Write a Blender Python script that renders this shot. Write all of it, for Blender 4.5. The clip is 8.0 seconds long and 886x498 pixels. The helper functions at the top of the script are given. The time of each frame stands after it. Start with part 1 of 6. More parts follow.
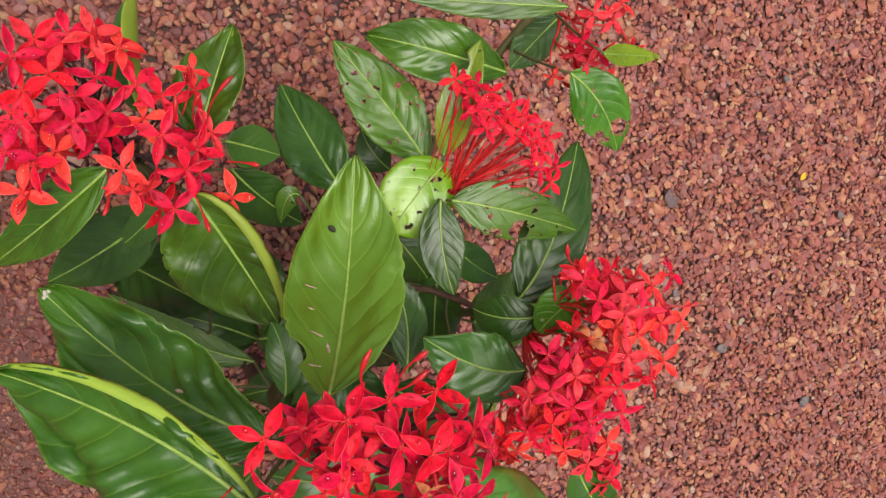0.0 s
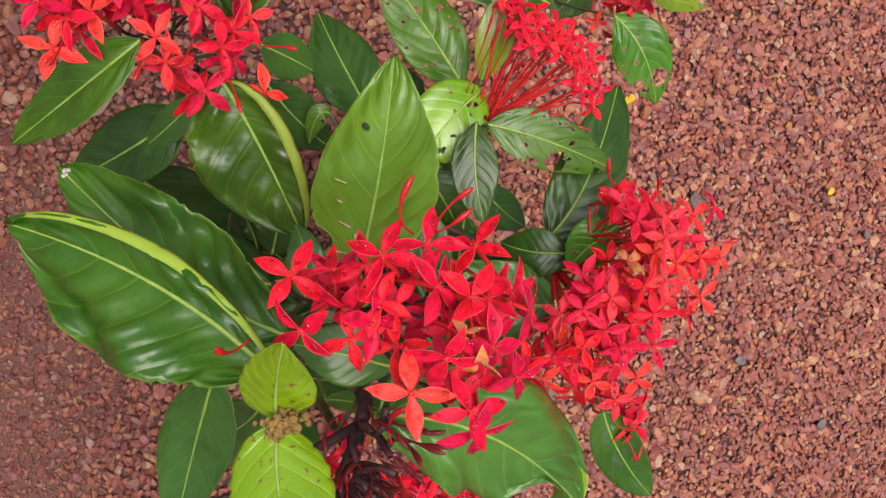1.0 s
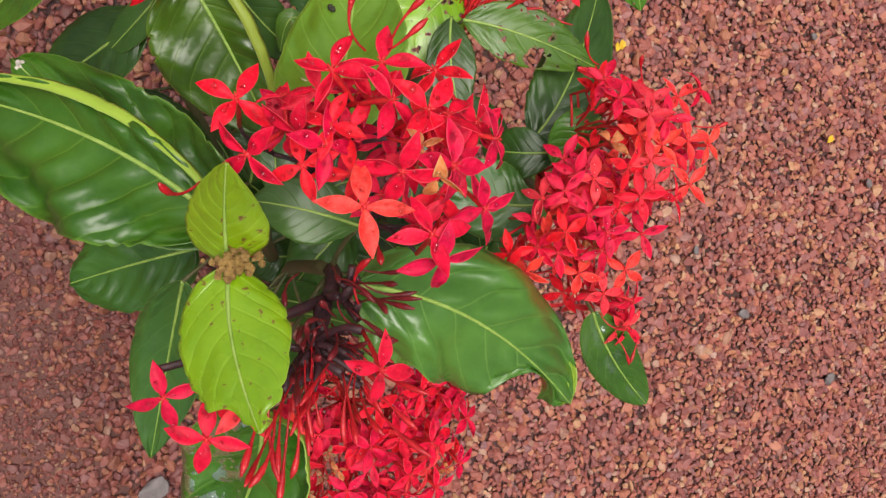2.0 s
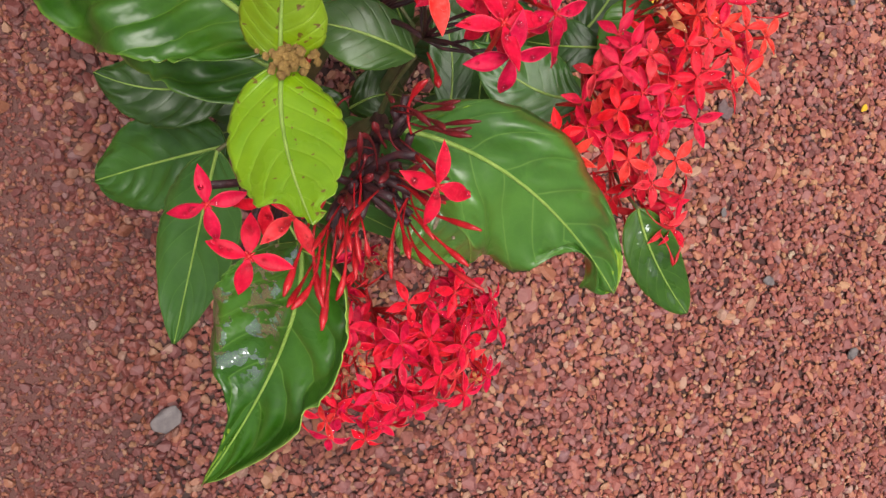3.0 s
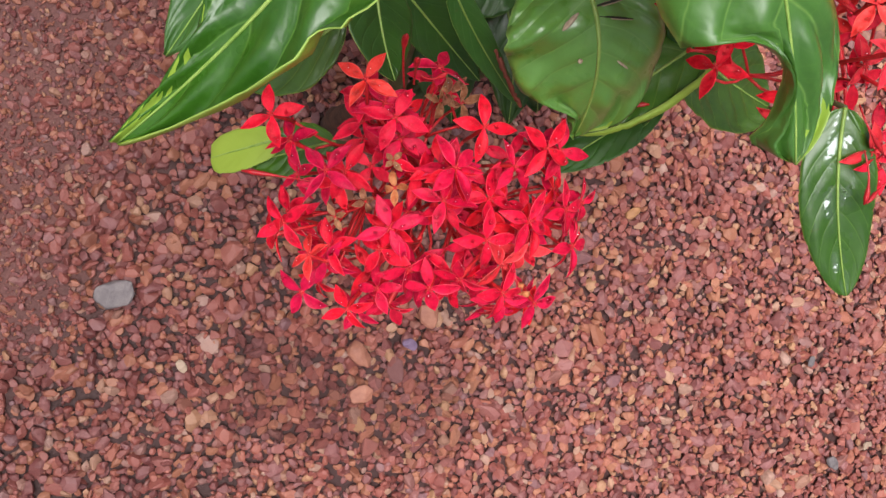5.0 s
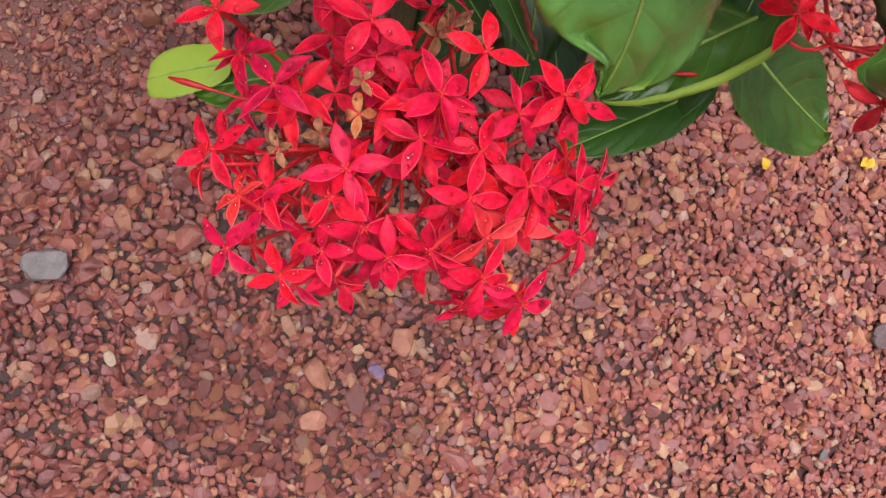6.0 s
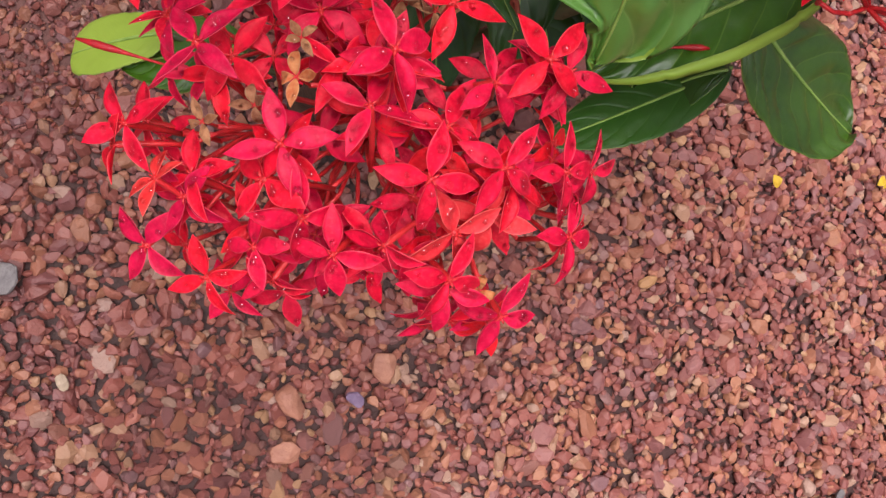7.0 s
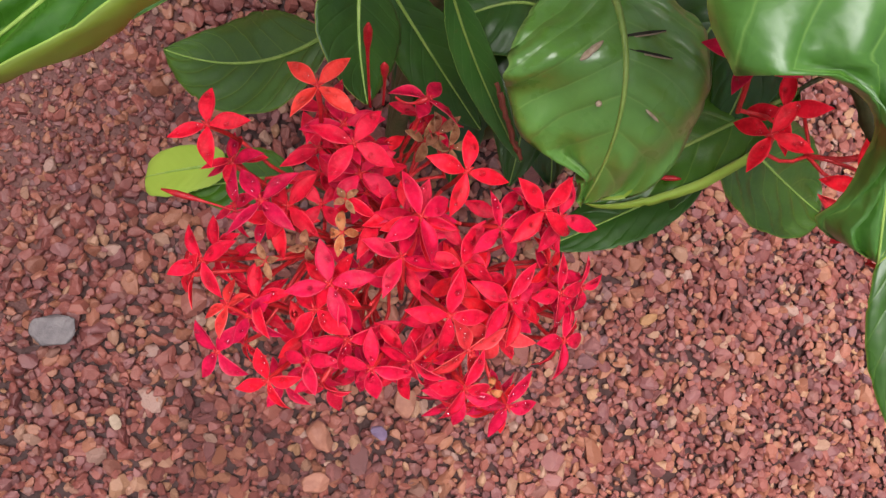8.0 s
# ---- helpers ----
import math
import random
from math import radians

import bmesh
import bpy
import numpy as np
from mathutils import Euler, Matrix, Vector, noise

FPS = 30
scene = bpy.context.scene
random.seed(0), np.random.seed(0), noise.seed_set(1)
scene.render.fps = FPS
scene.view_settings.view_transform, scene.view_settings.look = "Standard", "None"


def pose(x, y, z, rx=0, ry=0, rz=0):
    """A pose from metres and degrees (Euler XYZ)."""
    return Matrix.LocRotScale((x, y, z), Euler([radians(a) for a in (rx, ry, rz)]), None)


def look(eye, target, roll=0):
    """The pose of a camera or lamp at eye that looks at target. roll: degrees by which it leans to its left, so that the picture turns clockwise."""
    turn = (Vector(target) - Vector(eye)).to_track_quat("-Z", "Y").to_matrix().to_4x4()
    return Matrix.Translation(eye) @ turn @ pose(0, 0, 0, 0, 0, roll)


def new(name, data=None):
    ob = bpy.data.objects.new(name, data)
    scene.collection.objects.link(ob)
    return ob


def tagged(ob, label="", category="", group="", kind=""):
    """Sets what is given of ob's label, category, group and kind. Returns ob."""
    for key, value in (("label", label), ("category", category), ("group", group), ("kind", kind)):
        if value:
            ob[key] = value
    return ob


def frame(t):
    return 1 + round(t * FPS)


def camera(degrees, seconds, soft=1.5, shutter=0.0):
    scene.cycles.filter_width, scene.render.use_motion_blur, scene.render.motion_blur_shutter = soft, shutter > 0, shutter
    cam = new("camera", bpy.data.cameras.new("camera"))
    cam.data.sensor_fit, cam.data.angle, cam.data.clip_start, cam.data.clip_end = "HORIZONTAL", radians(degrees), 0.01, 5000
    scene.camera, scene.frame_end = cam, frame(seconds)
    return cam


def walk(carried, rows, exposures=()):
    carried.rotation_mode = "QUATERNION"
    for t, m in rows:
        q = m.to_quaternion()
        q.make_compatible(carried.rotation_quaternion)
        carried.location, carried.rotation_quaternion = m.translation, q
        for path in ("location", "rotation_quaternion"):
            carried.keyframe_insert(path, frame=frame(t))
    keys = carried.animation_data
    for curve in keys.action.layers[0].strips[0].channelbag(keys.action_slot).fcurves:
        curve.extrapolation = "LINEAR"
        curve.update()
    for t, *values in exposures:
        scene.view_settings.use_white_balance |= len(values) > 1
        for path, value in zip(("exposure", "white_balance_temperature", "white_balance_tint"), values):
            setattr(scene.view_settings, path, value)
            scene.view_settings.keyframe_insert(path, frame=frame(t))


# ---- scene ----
cam = camera(54.0, 8.0, soft=1.4)
PATH = [
    (0, -0.2459, -0.0353, 0.8695, -8.320, -24.834, -13.495),
    (0.5, -0.2661, -0.0764, 0.8682, -7.379, -24.183, -10.331),
    (1, -0.2682, -0.1051, 0.8560, -6.919, -23.822, -9.616),
    (1.5, -0.2581, -0.1323, 0.8547, -6.581, -23.529, -9.799),
    (2, -0.2608, -0.1687, 0.8497, -5.592, -23.631, -11.703),
    (2.2, -0.2635, -0.1844, 0.8436, -5.155, -23.738, -12.481),
    (3.3, -0.2922, -0.2366, 0.8341, -7.192, -22.423, -7.589),
    (3.5, -0.2964, -0.2465, 0.8334, -7.584, -22.222, -6.581),
    (4, -0.2864, -0.3105, 0.7957, -9.385, -21.159, -0.450),
    (4.2, -0.2845, -0.3214, 0.7824, -9.205, -20.547, 2.348),
    (5.3, -0.2276, -0.3968, 0.6905, -5.266, -17.798, 19.004),
    (5.5, -0.2139, -0.4001, 0.6757, -5.604, -17.638, 21.266),
    (6, -0.2028, -0.4091, 0.6397, -3.902, -17.647, 22.599),
    (6.5, -0.1840, -0.4120, 0.6135, -2.735, -17.814, 22.979),
    (7, -0.1741, -0.4105, 0.5974, -1.994, -17.407, 23.153),
    (7.5, -0.1844, -0.3928, 0.6083, -1.840, -16.878, 23.058),
    (8, -0.2047, -0.3803, 0.6475, -2.151, -16.482, 22.674),
]
EXPOSURES = [(0.0, 0.02, 6900, 9), (2.2, 0.02, 6850, 10), (4.2, 0.02, 6500, 10), (5.3, 0.19, 6350, 12), (8.0, 0.17, 6400, 12)]
walk(cam, [(r[0], pose(*r[1:])) for r in PATH], EXPOSURES)

# ---- light: a bright overcast sky with a soft, high sun ----
world = bpy.data.worlds.new("overcast_sky")
scene.world = world
world.use_nodes = True
wn = world.node_tree
sky = wn.nodes.new("ShaderNodeTexSky")
sky.sky_type, sky.sun_disc = "NISHITA", False
sky.sun_elevation, sky.sun_rotation = radians(79), radians(293)
sky.air_density, sky.dust_density, sky.ozone_density = 1.0, 6.0, 0.6
cloud = wn.nodes.new("ShaderNodeHueSaturation")
cloud.inputs["Saturation"].default_value = 0.3
wn.links.new(sky.outputs[0], cloud.inputs["Color"])
wn.links.new(cloud.outputs[0], wn.nodes["Background"].inputs[0])
wn.nodes["Background"].inputs[1].default_value = 0.1
sun = new("sun", bpy.data.lights.new("sun", "SUN"))
sun.data.energy, sun.data.angle, sun.data.color = 3.45, radians(46), (1.0, 0.985, 0.955)
sun.matrix_world = look((-0.35, 0.15, 2.0), (0, 0, 0))


# ---- materials ----
def material(name):
    m = bpy.data.materials.new(name)
    m.use_nodes = True
    return m, m.node_tree, m.node_tree.nodes["Principled BSDF"]


def node(tree, kind, **given):
    n = tree.nodes.new(kind)
    for key, value in given.items():
        n.inputs[key.replace("_", " ")].default_value = value
    return n


def math_node(tree, op, a, b=None, clamp=False):
    n = tree.nodes.new("ShaderNodeMath")
    n.operation, n.use_clamp = op, clamp
    for k, v in enumerate((a, b)):
        if v is None:
            continue
        if isinstance(v, (int, float)):
            n.inputs[k].default_value = v
        else:
            tree.links.new(v, n.inputs[k])
    return n.outputs[0]


def mix(tree, fac, a, b):
    n = tree.nodes.new("ShaderNodeMix")
    n.data_type = "RGBA"
    for k, v in ((0, fac), (6, a), (7, b)):
        if isinstance(v, (int, float)):
            n.inputs[k].default_value = v
        elif isinstance(v, tuple):
            n.inputs[k].default_value = (*v, 1.0)
        else:
            tree.links.new(v, n.inputs[k])
    return n.outputs[2]


def ramp(tree, value, stops):
    n = tree.nodes.new("ShaderNodeValToRGB")
    while len(n.color_ramp.elements) < len(stops):
        n.color_ramp.elements.new(0.5)
    for e, (p, c) in zip(n.color_ramp.elements, stops):
        e.position, e.color = p, (*c, 1.0)
    tree.links.new(value, n.inputs[0])
    return n.outputs[0]


def step(tree, value, lo, hi):
    n = tree.nodes.new("ShaderNodeMapRange")
    n.inputs[1].default_value, n.inputs[2].default_value = lo, hi
    tree.links.new(value, n.inputs[0])
    return n.outputs[0]


def bump(tree, bsdf, height, strength, distance):
    n = tree.nodes.new("ShaderNodeBump")
    n.inputs["Strength"].default_value, n.inputs["Distance"].default_value = strength, distance
    tree.links.new(height, n.inputs["Height"])
    tree.links.new(n.outputs[0], bsdf.inputs["Normal"])


def noise_at(tree, vector, scale, detail=3.0):
    n = node(tree, "ShaderNodeTexNoise", Scale=scale, Detail=detail)
    if vector is not None:
        tree.links.new(vector, n.inputs["Vector"])
    return n.outputs["Fac"]


def leaf_material(name, dark, light, vein, rough=0.34, spots=0.25, holes=0.0, vein_amount=0.5, film="", gloss=0.6, relief_depth=0.55):
    """Leaf blade: green with paler side veins, mottling, brown flecks and insect holes, by the blade's own length and breadth."""
    m, t, b = material(name)
    coord = t.nodes.new("ShaderNodeTexCoord")
    info = t.nodes.new("ShaderNodeObjectInfo")
    sep = t.nodes.new("ShaderNodeSeparateXYZ")
    t.links.new(coord.outputs["UV"], sep.inputs[0])
    along, across = sep.outputs[0], math_node(t, "ABSOLUTE", math_node(t, "SUBTRACT", sep.outputs[1], 0.5))
    obj = coord.outputs["Object"]
    large, fine = noise_at(t, obj, 28.0, 2.0), noise_at(t, obj, 210.0, 4.0)
    col = mix(t, step(t, large, 0.35, 0.7), dark, light)
    col = mix(t, math_node(t, "MULTIPLY", step(t, fine, 0.4, 0.75), 0.3), col, light)
    bend = math_node(t, "ADD", math_node(t, "MULTIPLY", across, 2.6), math_node(t, "MULTIPLY", math_node(t, "MULTIPLY", across, across), 3.6))
    v = math_node(t, "ADD", math_node(t, "SUBTRACT", math_node(t, "MULTIPLY", along, 7.0), bend), math_node(t, "MULTIPLY", large, 0.3))
    v = math_node(t, "ABSOLUTE", math_node(t, "SUBTRACT", math_node(t, "FRACT", math_node(t, "ADD", v, 0.5)), 0.5))
    net = t.nodes.new("ShaderNodeTexVoronoi")
    net.feature = "DISTANCE_TO_EDGE"
    net.inputs["Scale"].default_value = 160.0
    t.links.new(obj, net.inputs["Vector"])
    mesh_line = math_node(t, "MULTIPLY", step(t, net.outputs["Distance"], 0.07, 0.0), 0.10)
    line = math_node(t, "MULTIPLY", math_node(t, "MAXIMUM", step(t, v, 0.045, 0.0), mesh_line), vein_amount)
    col = mix(t, line, col, vein)
    margin = step(t, across, 0.482, 0.498)
    col = mix(t, math_node(t, "MULTIPLY", margin, 0.75), col, vein)
    shift = t.nodes.new("ShaderNodeTexNoise")
    shift.inputs["Scale"].default_value, shift.inputs["Detail"].default_value = 240.0, 3.0
    t.links.new(obj, shift.inputs["Vector"])
    ragged = t.nodes.new("ShaderNodeVectorMath")
    ragged.operation = "MULTIPLY_ADD"
    ragged.inputs[1].default_value = (0.007, 0.007, 0.007)
    t.links.new(shift.outputs["Color"], ragged.inputs[0])
    t.links.new(obj, ragged.inputs[2])

    def blots(scale, share, size):
        """Ragged blots of uneven size at some of a lattice's cells: below 0 inside, rising outwards."""
        cell = t.nodes.new("ShaderNodeTexVoronoi")
        cell.inputs["Scale"].default_value = scale
        t.links.new(ragged.outputs[0], cell.inputs["Vector"])
        pick = t.nodes.new("ShaderNodeSeparateColor")
        t.links.new(cell.outputs["Color"], pick.inputs[0])
        grown = math_node(t, "MULTIPLY", math_node(t, "SUBTRACT", pick.outputs[0], 1.0 - share, True), size / share)
        return math_node(t, "SUBTRACT", cell.outputs["Distance"], grown)

    fleck = step(t, blots(190.0, 0.40 if spots > 0.8 else 0.22, 0.20), 0.05, -0.02)
    if spots > 0.8:
        fleck = math_node(t, "MAXIMUM", fleck, step(t, blots(360.0, 0.30, 0.34), 0.06, -0.03))
    fleck = math_node(t, "MULTIPLY", fleck, spots)
    col = mix(t, fleck, col, (0.14, 0.06, 0.02))
    hsv = t.nodes.new("ShaderNodeHueSaturation")
    t.links.new(col, hsv.inputs["Color"])
    t.links.new(math_node(t, "ADD", math_node(t, "MULTIPLY", info.outputs["Random"], 0.35), 0.82), hsv.inputs["Value"])
    t.links.new(math_node(t, "ADD", math_node(t, "MULTIPLY", info.outputs["Random"], 0.02), 0.487), hsv.inputs["Hue"])
    t.links.new(hsv.outputs[0], b.inputs["Base Color"])
    t.links.new(math_node(t, "ADD", math_node(t, "MULTIPLY", step(t, noise_at(t, obj, 60.0, 3.0), 0.35, 0.7), 0.18), rough - 0.06), b.inputs["Roughness"])
    b.inputs["Specular IOR Level"].default_value = 0.45
    b.inputs["Coat Weight"].default_value, b.inputs["Coat Roughness"].default_value = gloss, 0.3
    b.inputs["Subsurface Weight"].default_value = 0.0
    relief = math_node(t, "ADD", math_node(t, "MULTIPLY", step(t, v, 0.0, 0.12), 0.26), math_node(t, "MULTIPLY", step(t, net.outputs["Distance"], 0.0, 0.3), 0.09))
    bump(t, b, math_node(t, "ADD", relief, math_node(t, "MULTIPLY", fine, 0.35)), relief_depth, 0.0015)
    if film:
        ripple = noise_at(t, obj, 95.0, 3.0)
        there = math_node(t, "MULTIPLY", step(t, noise_at(t, obj, 120.0, 4.0), 0.49, 0.51), step(t, across, 0.03, 0.08))
        if film == "broad":
            there = math_node(t, "MULTIPLY", there, math_node(t, "LESS_THAN", sep.outputs[1], 0.5))
            there = math_node(t, "MULTIPLY", there, step(t, along, 0.7, 0.62))
        else:
            there = math_node(t, "MULTIPLY", there, step(t, across, 0.22, 0.16))
        rip = t.nodes.new("ShaderNodeBump")
        rip.inputs["Strength"].default_value, rip.inputs["Distance"].default_value = 1.0, 0.0025
        t.links.new(ripple, rip.inputs["Height"])
        shine = t.nodes.new("ShaderNodeBsdfGlossy")
        shine.inputs["Color"].default_value, shine.inputs["Roughness"].default_value = (0.9, 0.95, 1.0, 1.0), 0.06
        t.links.new(rip.outputs[0], shine.inputs["Normal"])
        water = math_node(t, "MULTIPLY", there, 0.42 if film == "broad" else 0.10)
    out = t.nodes["Material Output"]
    glow = t.nodes.new("ShaderNodeBsdfTranslucent")
    t.links.new(hsv.outputs[0], glow.inputs["Color"])
    both = t.nodes.new("ShaderNodeMixShader")
    both.inputs[0].default_value = 0.18
    t.links.new(b.outputs[0], both.inputs[1])
    t.links.new(glow.outputs[0], both.inputs[2])
    last = both.outputs[0]
    if film:
        wetted = t.nodes.new("ShaderNodeMixShader")
        t.links.new(water, wetted.inputs[0])
        t.links.new(last, wetted.inputs[1])
        t.links.new(shine.outputs[0], wetted.inputs[2])
        last = wetted.outputs[0]
    if holes:
        eaten = math_node(t, "MINIMUM", blots(70.0, 0.24 * holes, 0.62), blots(230.0, 0.30 * holes, 0.55))
        cut = math_node(t, "LESS_THAN", eaten, 0.0)
        rim = math_node(t, "MULTIPLY", math_node(t, "LESS_THAN", eaten, 0.05), 0.8)
        t.links.new(mix(t, rim, col, (0.16, 0.13, 0.05)), hsv.inputs["Color"])
        clear = t.nodes.new("ShaderNodeBsdfTransparent")
        gone = t.nodes.new("ShaderNodeMixShader")
        t.links.new(cut, gone.inputs[0])
        t.links.new(last, gone.inputs[1])
        t.links.new(clear.outputs[0], gone.inputs[2])
        last = gone.outputs[0]
    t.links.new(last, out.inputs["Surface"])
    return m


def petal_material(name, deep, bright, edge, rough=0.5):
    m, t, b = material(name)
    coord = t.nodes.new("ShaderNodeTexCoord")
    info = t.nodes.new("ShaderNodeObjectInfo")
    sep = t.nodes.new("ShaderNodeSeparateXYZ")
    t.links.new(coord.outputs["UV"], sep.inputs[0])
    obj = coord.outputs["Object"]
    col = mix(t, step(t, noise_at(t, obj, 260.0, 4.0), 0.36, 0.62), deep, bright)
    col = mix(t, math_node(t, "MULTIPLY", step(t, noise_at(t, obj, 900.0, 2.0), 0.5, 0.8), 0.3), col, edge)
    across = math_node(t, "ABSOLUTE", math_node(t, "SUBTRACT", sep.outputs[1], 0.5))
    col = mix(t, math_node(t, "MULTIPLY", step(t, across, 0.44, 0.5), 0.75), col, edge)
    hsv = t.nodes.new("ShaderNodeHueSaturation")
    t.links.new(col, hsv.inputs["Color"])
    t.links.new(math_node(t, "ADD", math_node(t, "MULTIPLY", info.outputs["Random"], 0.010), 0.495), hsv.inputs["Hue"])
    t.links.new(math_node(t, "ADD", math_node(t, "MULTIPLY", info.outputs["Random"], 0.26), 0.86), hsv.inputs["Value"])
    t.links.new(hsv.outputs[0], b.inputs["Base Color"])
    b.inputs["Roughness"].default_value = rough
    b.inputs["Specular IOR Level"].default_value = 0.2
    bump(t, b, noise_at(t, obj, 700.0, 3.0), 0.25, 0.0006)
    glow = t.nodes.new("ShaderNodeBsdfTranslucent")
    t.links.new(hsv.outputs[0], glow.inputs["Color"])
    both = t.nodes.new("ShaderNodeMixShader")
    both.inputs[0].default_value = 0.22
    t.links.new(b.outputs[0], both.inputs[1])
    t.links.new(glow.outputs[0], both.inputs[2])
    t.links.new(both.outputs[0], t.nodes["Material Output"].inputs["Surface"])
    return m


def plain_material(name, dark, light, scale, rough, depth=0.0006):
    m, t, b = material(name)
    obj = t.nodes.new("ShaderNodeTexCoord").outputs["Object"]
    a, c = noise_at(t, obj, scale, 4.0), noise_at(t, obj, scale * 5, 3.0)
    col = mix(t, step(t, a, 0.3, 0.7), dark, light)
    col = mix(t, math_node(t, "MULTIPLY", step(t, c, 0.45, 0.8), 0.4), col, dark)
    t.links.new(col, b.inputs["Base Color"])
    b.inputs["Roughness"].default_value = rough
    bump(t, b, c, 0.5, depth)
    return m


def darken_left(tree, col):
    """Ground colour multiplied darker towards -x beside the shrub, with an uneven edge, fading out far off."""
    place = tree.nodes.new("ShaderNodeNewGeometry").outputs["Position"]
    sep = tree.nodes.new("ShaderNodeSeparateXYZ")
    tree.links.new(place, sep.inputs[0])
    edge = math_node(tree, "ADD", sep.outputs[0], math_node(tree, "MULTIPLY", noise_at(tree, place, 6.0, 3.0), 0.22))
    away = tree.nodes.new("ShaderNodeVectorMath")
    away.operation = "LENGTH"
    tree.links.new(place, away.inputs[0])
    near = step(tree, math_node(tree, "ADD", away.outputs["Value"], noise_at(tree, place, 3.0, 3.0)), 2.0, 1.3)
    # Share of the darkening: most towards -x, none far from the origin.
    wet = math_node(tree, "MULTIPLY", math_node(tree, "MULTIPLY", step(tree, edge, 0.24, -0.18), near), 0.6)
    darker_ground = tree.nodes.new("ShaderNodeMix")
    darker_ground.data_type, darker_ground.blend_type = "RGBA", "MULTIPLY"
    darker_ground.inputs[7].default_value = (0.40, 0.34, 0.35, 1.0)
    tree.links.new(wet, darker_ground.inputs[0])
    tree.links.new(col, darker_ground.inputs[6])
    return darker_ground.outputs[2]


def stone_material(name, island):
    """Laterite gravel: each stone its own brick red, brown, ochre or grey, with pitted skin."""
    m, t, b = material(name)
    obj = t.nodes.new("ShaderNodeTexCoord").outputs["Object"]
    if island:
        value = t.nodes.new("ShaderNodeNewGeometry").outputs["Random Per Island"]
    else:
        value = t.nodes.new("ShaderNodeObjectInfo").outputs["Random"]
    base = ramp(t, value, STONE_COLOURS)
    a, c = noise_at(t, obj, 170.0, 4.0), noise_at(t, obj, 900.0, 3.0)
    col = mix(t, math_node(t, "MULTIPLY", step(t, a, 0.42, 0.72), 0.18), base, (0.42, 0.185, 0.135))
    col = mix(t, math_node(t, "MULTIPLY", step(t, c, 0.55, 0.75), 0.3), col, (0.12, 0.04, 0.032))
    col = darken_left(t, col)
    t.links.new(col, b.inputs["Base Color"])
    t.links.new(math_node(t, "ADD", math_node(t, "MULTIPLY", a, 0.4), 0.35), b.inputs["Roughness"])
    bump(t, b, math_node(t, "ADD", a, math_node(t, "MULTIPLY", c, 0.6)), 0.6, 0.0016)
    return m


STONE_COLOURS = [
    (0.0, (0.125, 0.035, 0.035)), (0.12, (0.241, 0.066, 0.053)), (0.28, (0.311, 0.087, 0.066)), (0.4, (0.178, 0.049, 0.047)), (0.52, (0.276, 0.104, 0.1)),
    (0.64, (0.357, 0.108, 0.075)), (0.74, (0.402, 0.163, 0.092)), (0.82, (0.276, 0.093, 0.051)), (0.89, (0.214, 0.098, 0.106)), (0.95, (0.446, 0.229, 0.118)), (1.0, (0.375, 0.225, 0.185))]


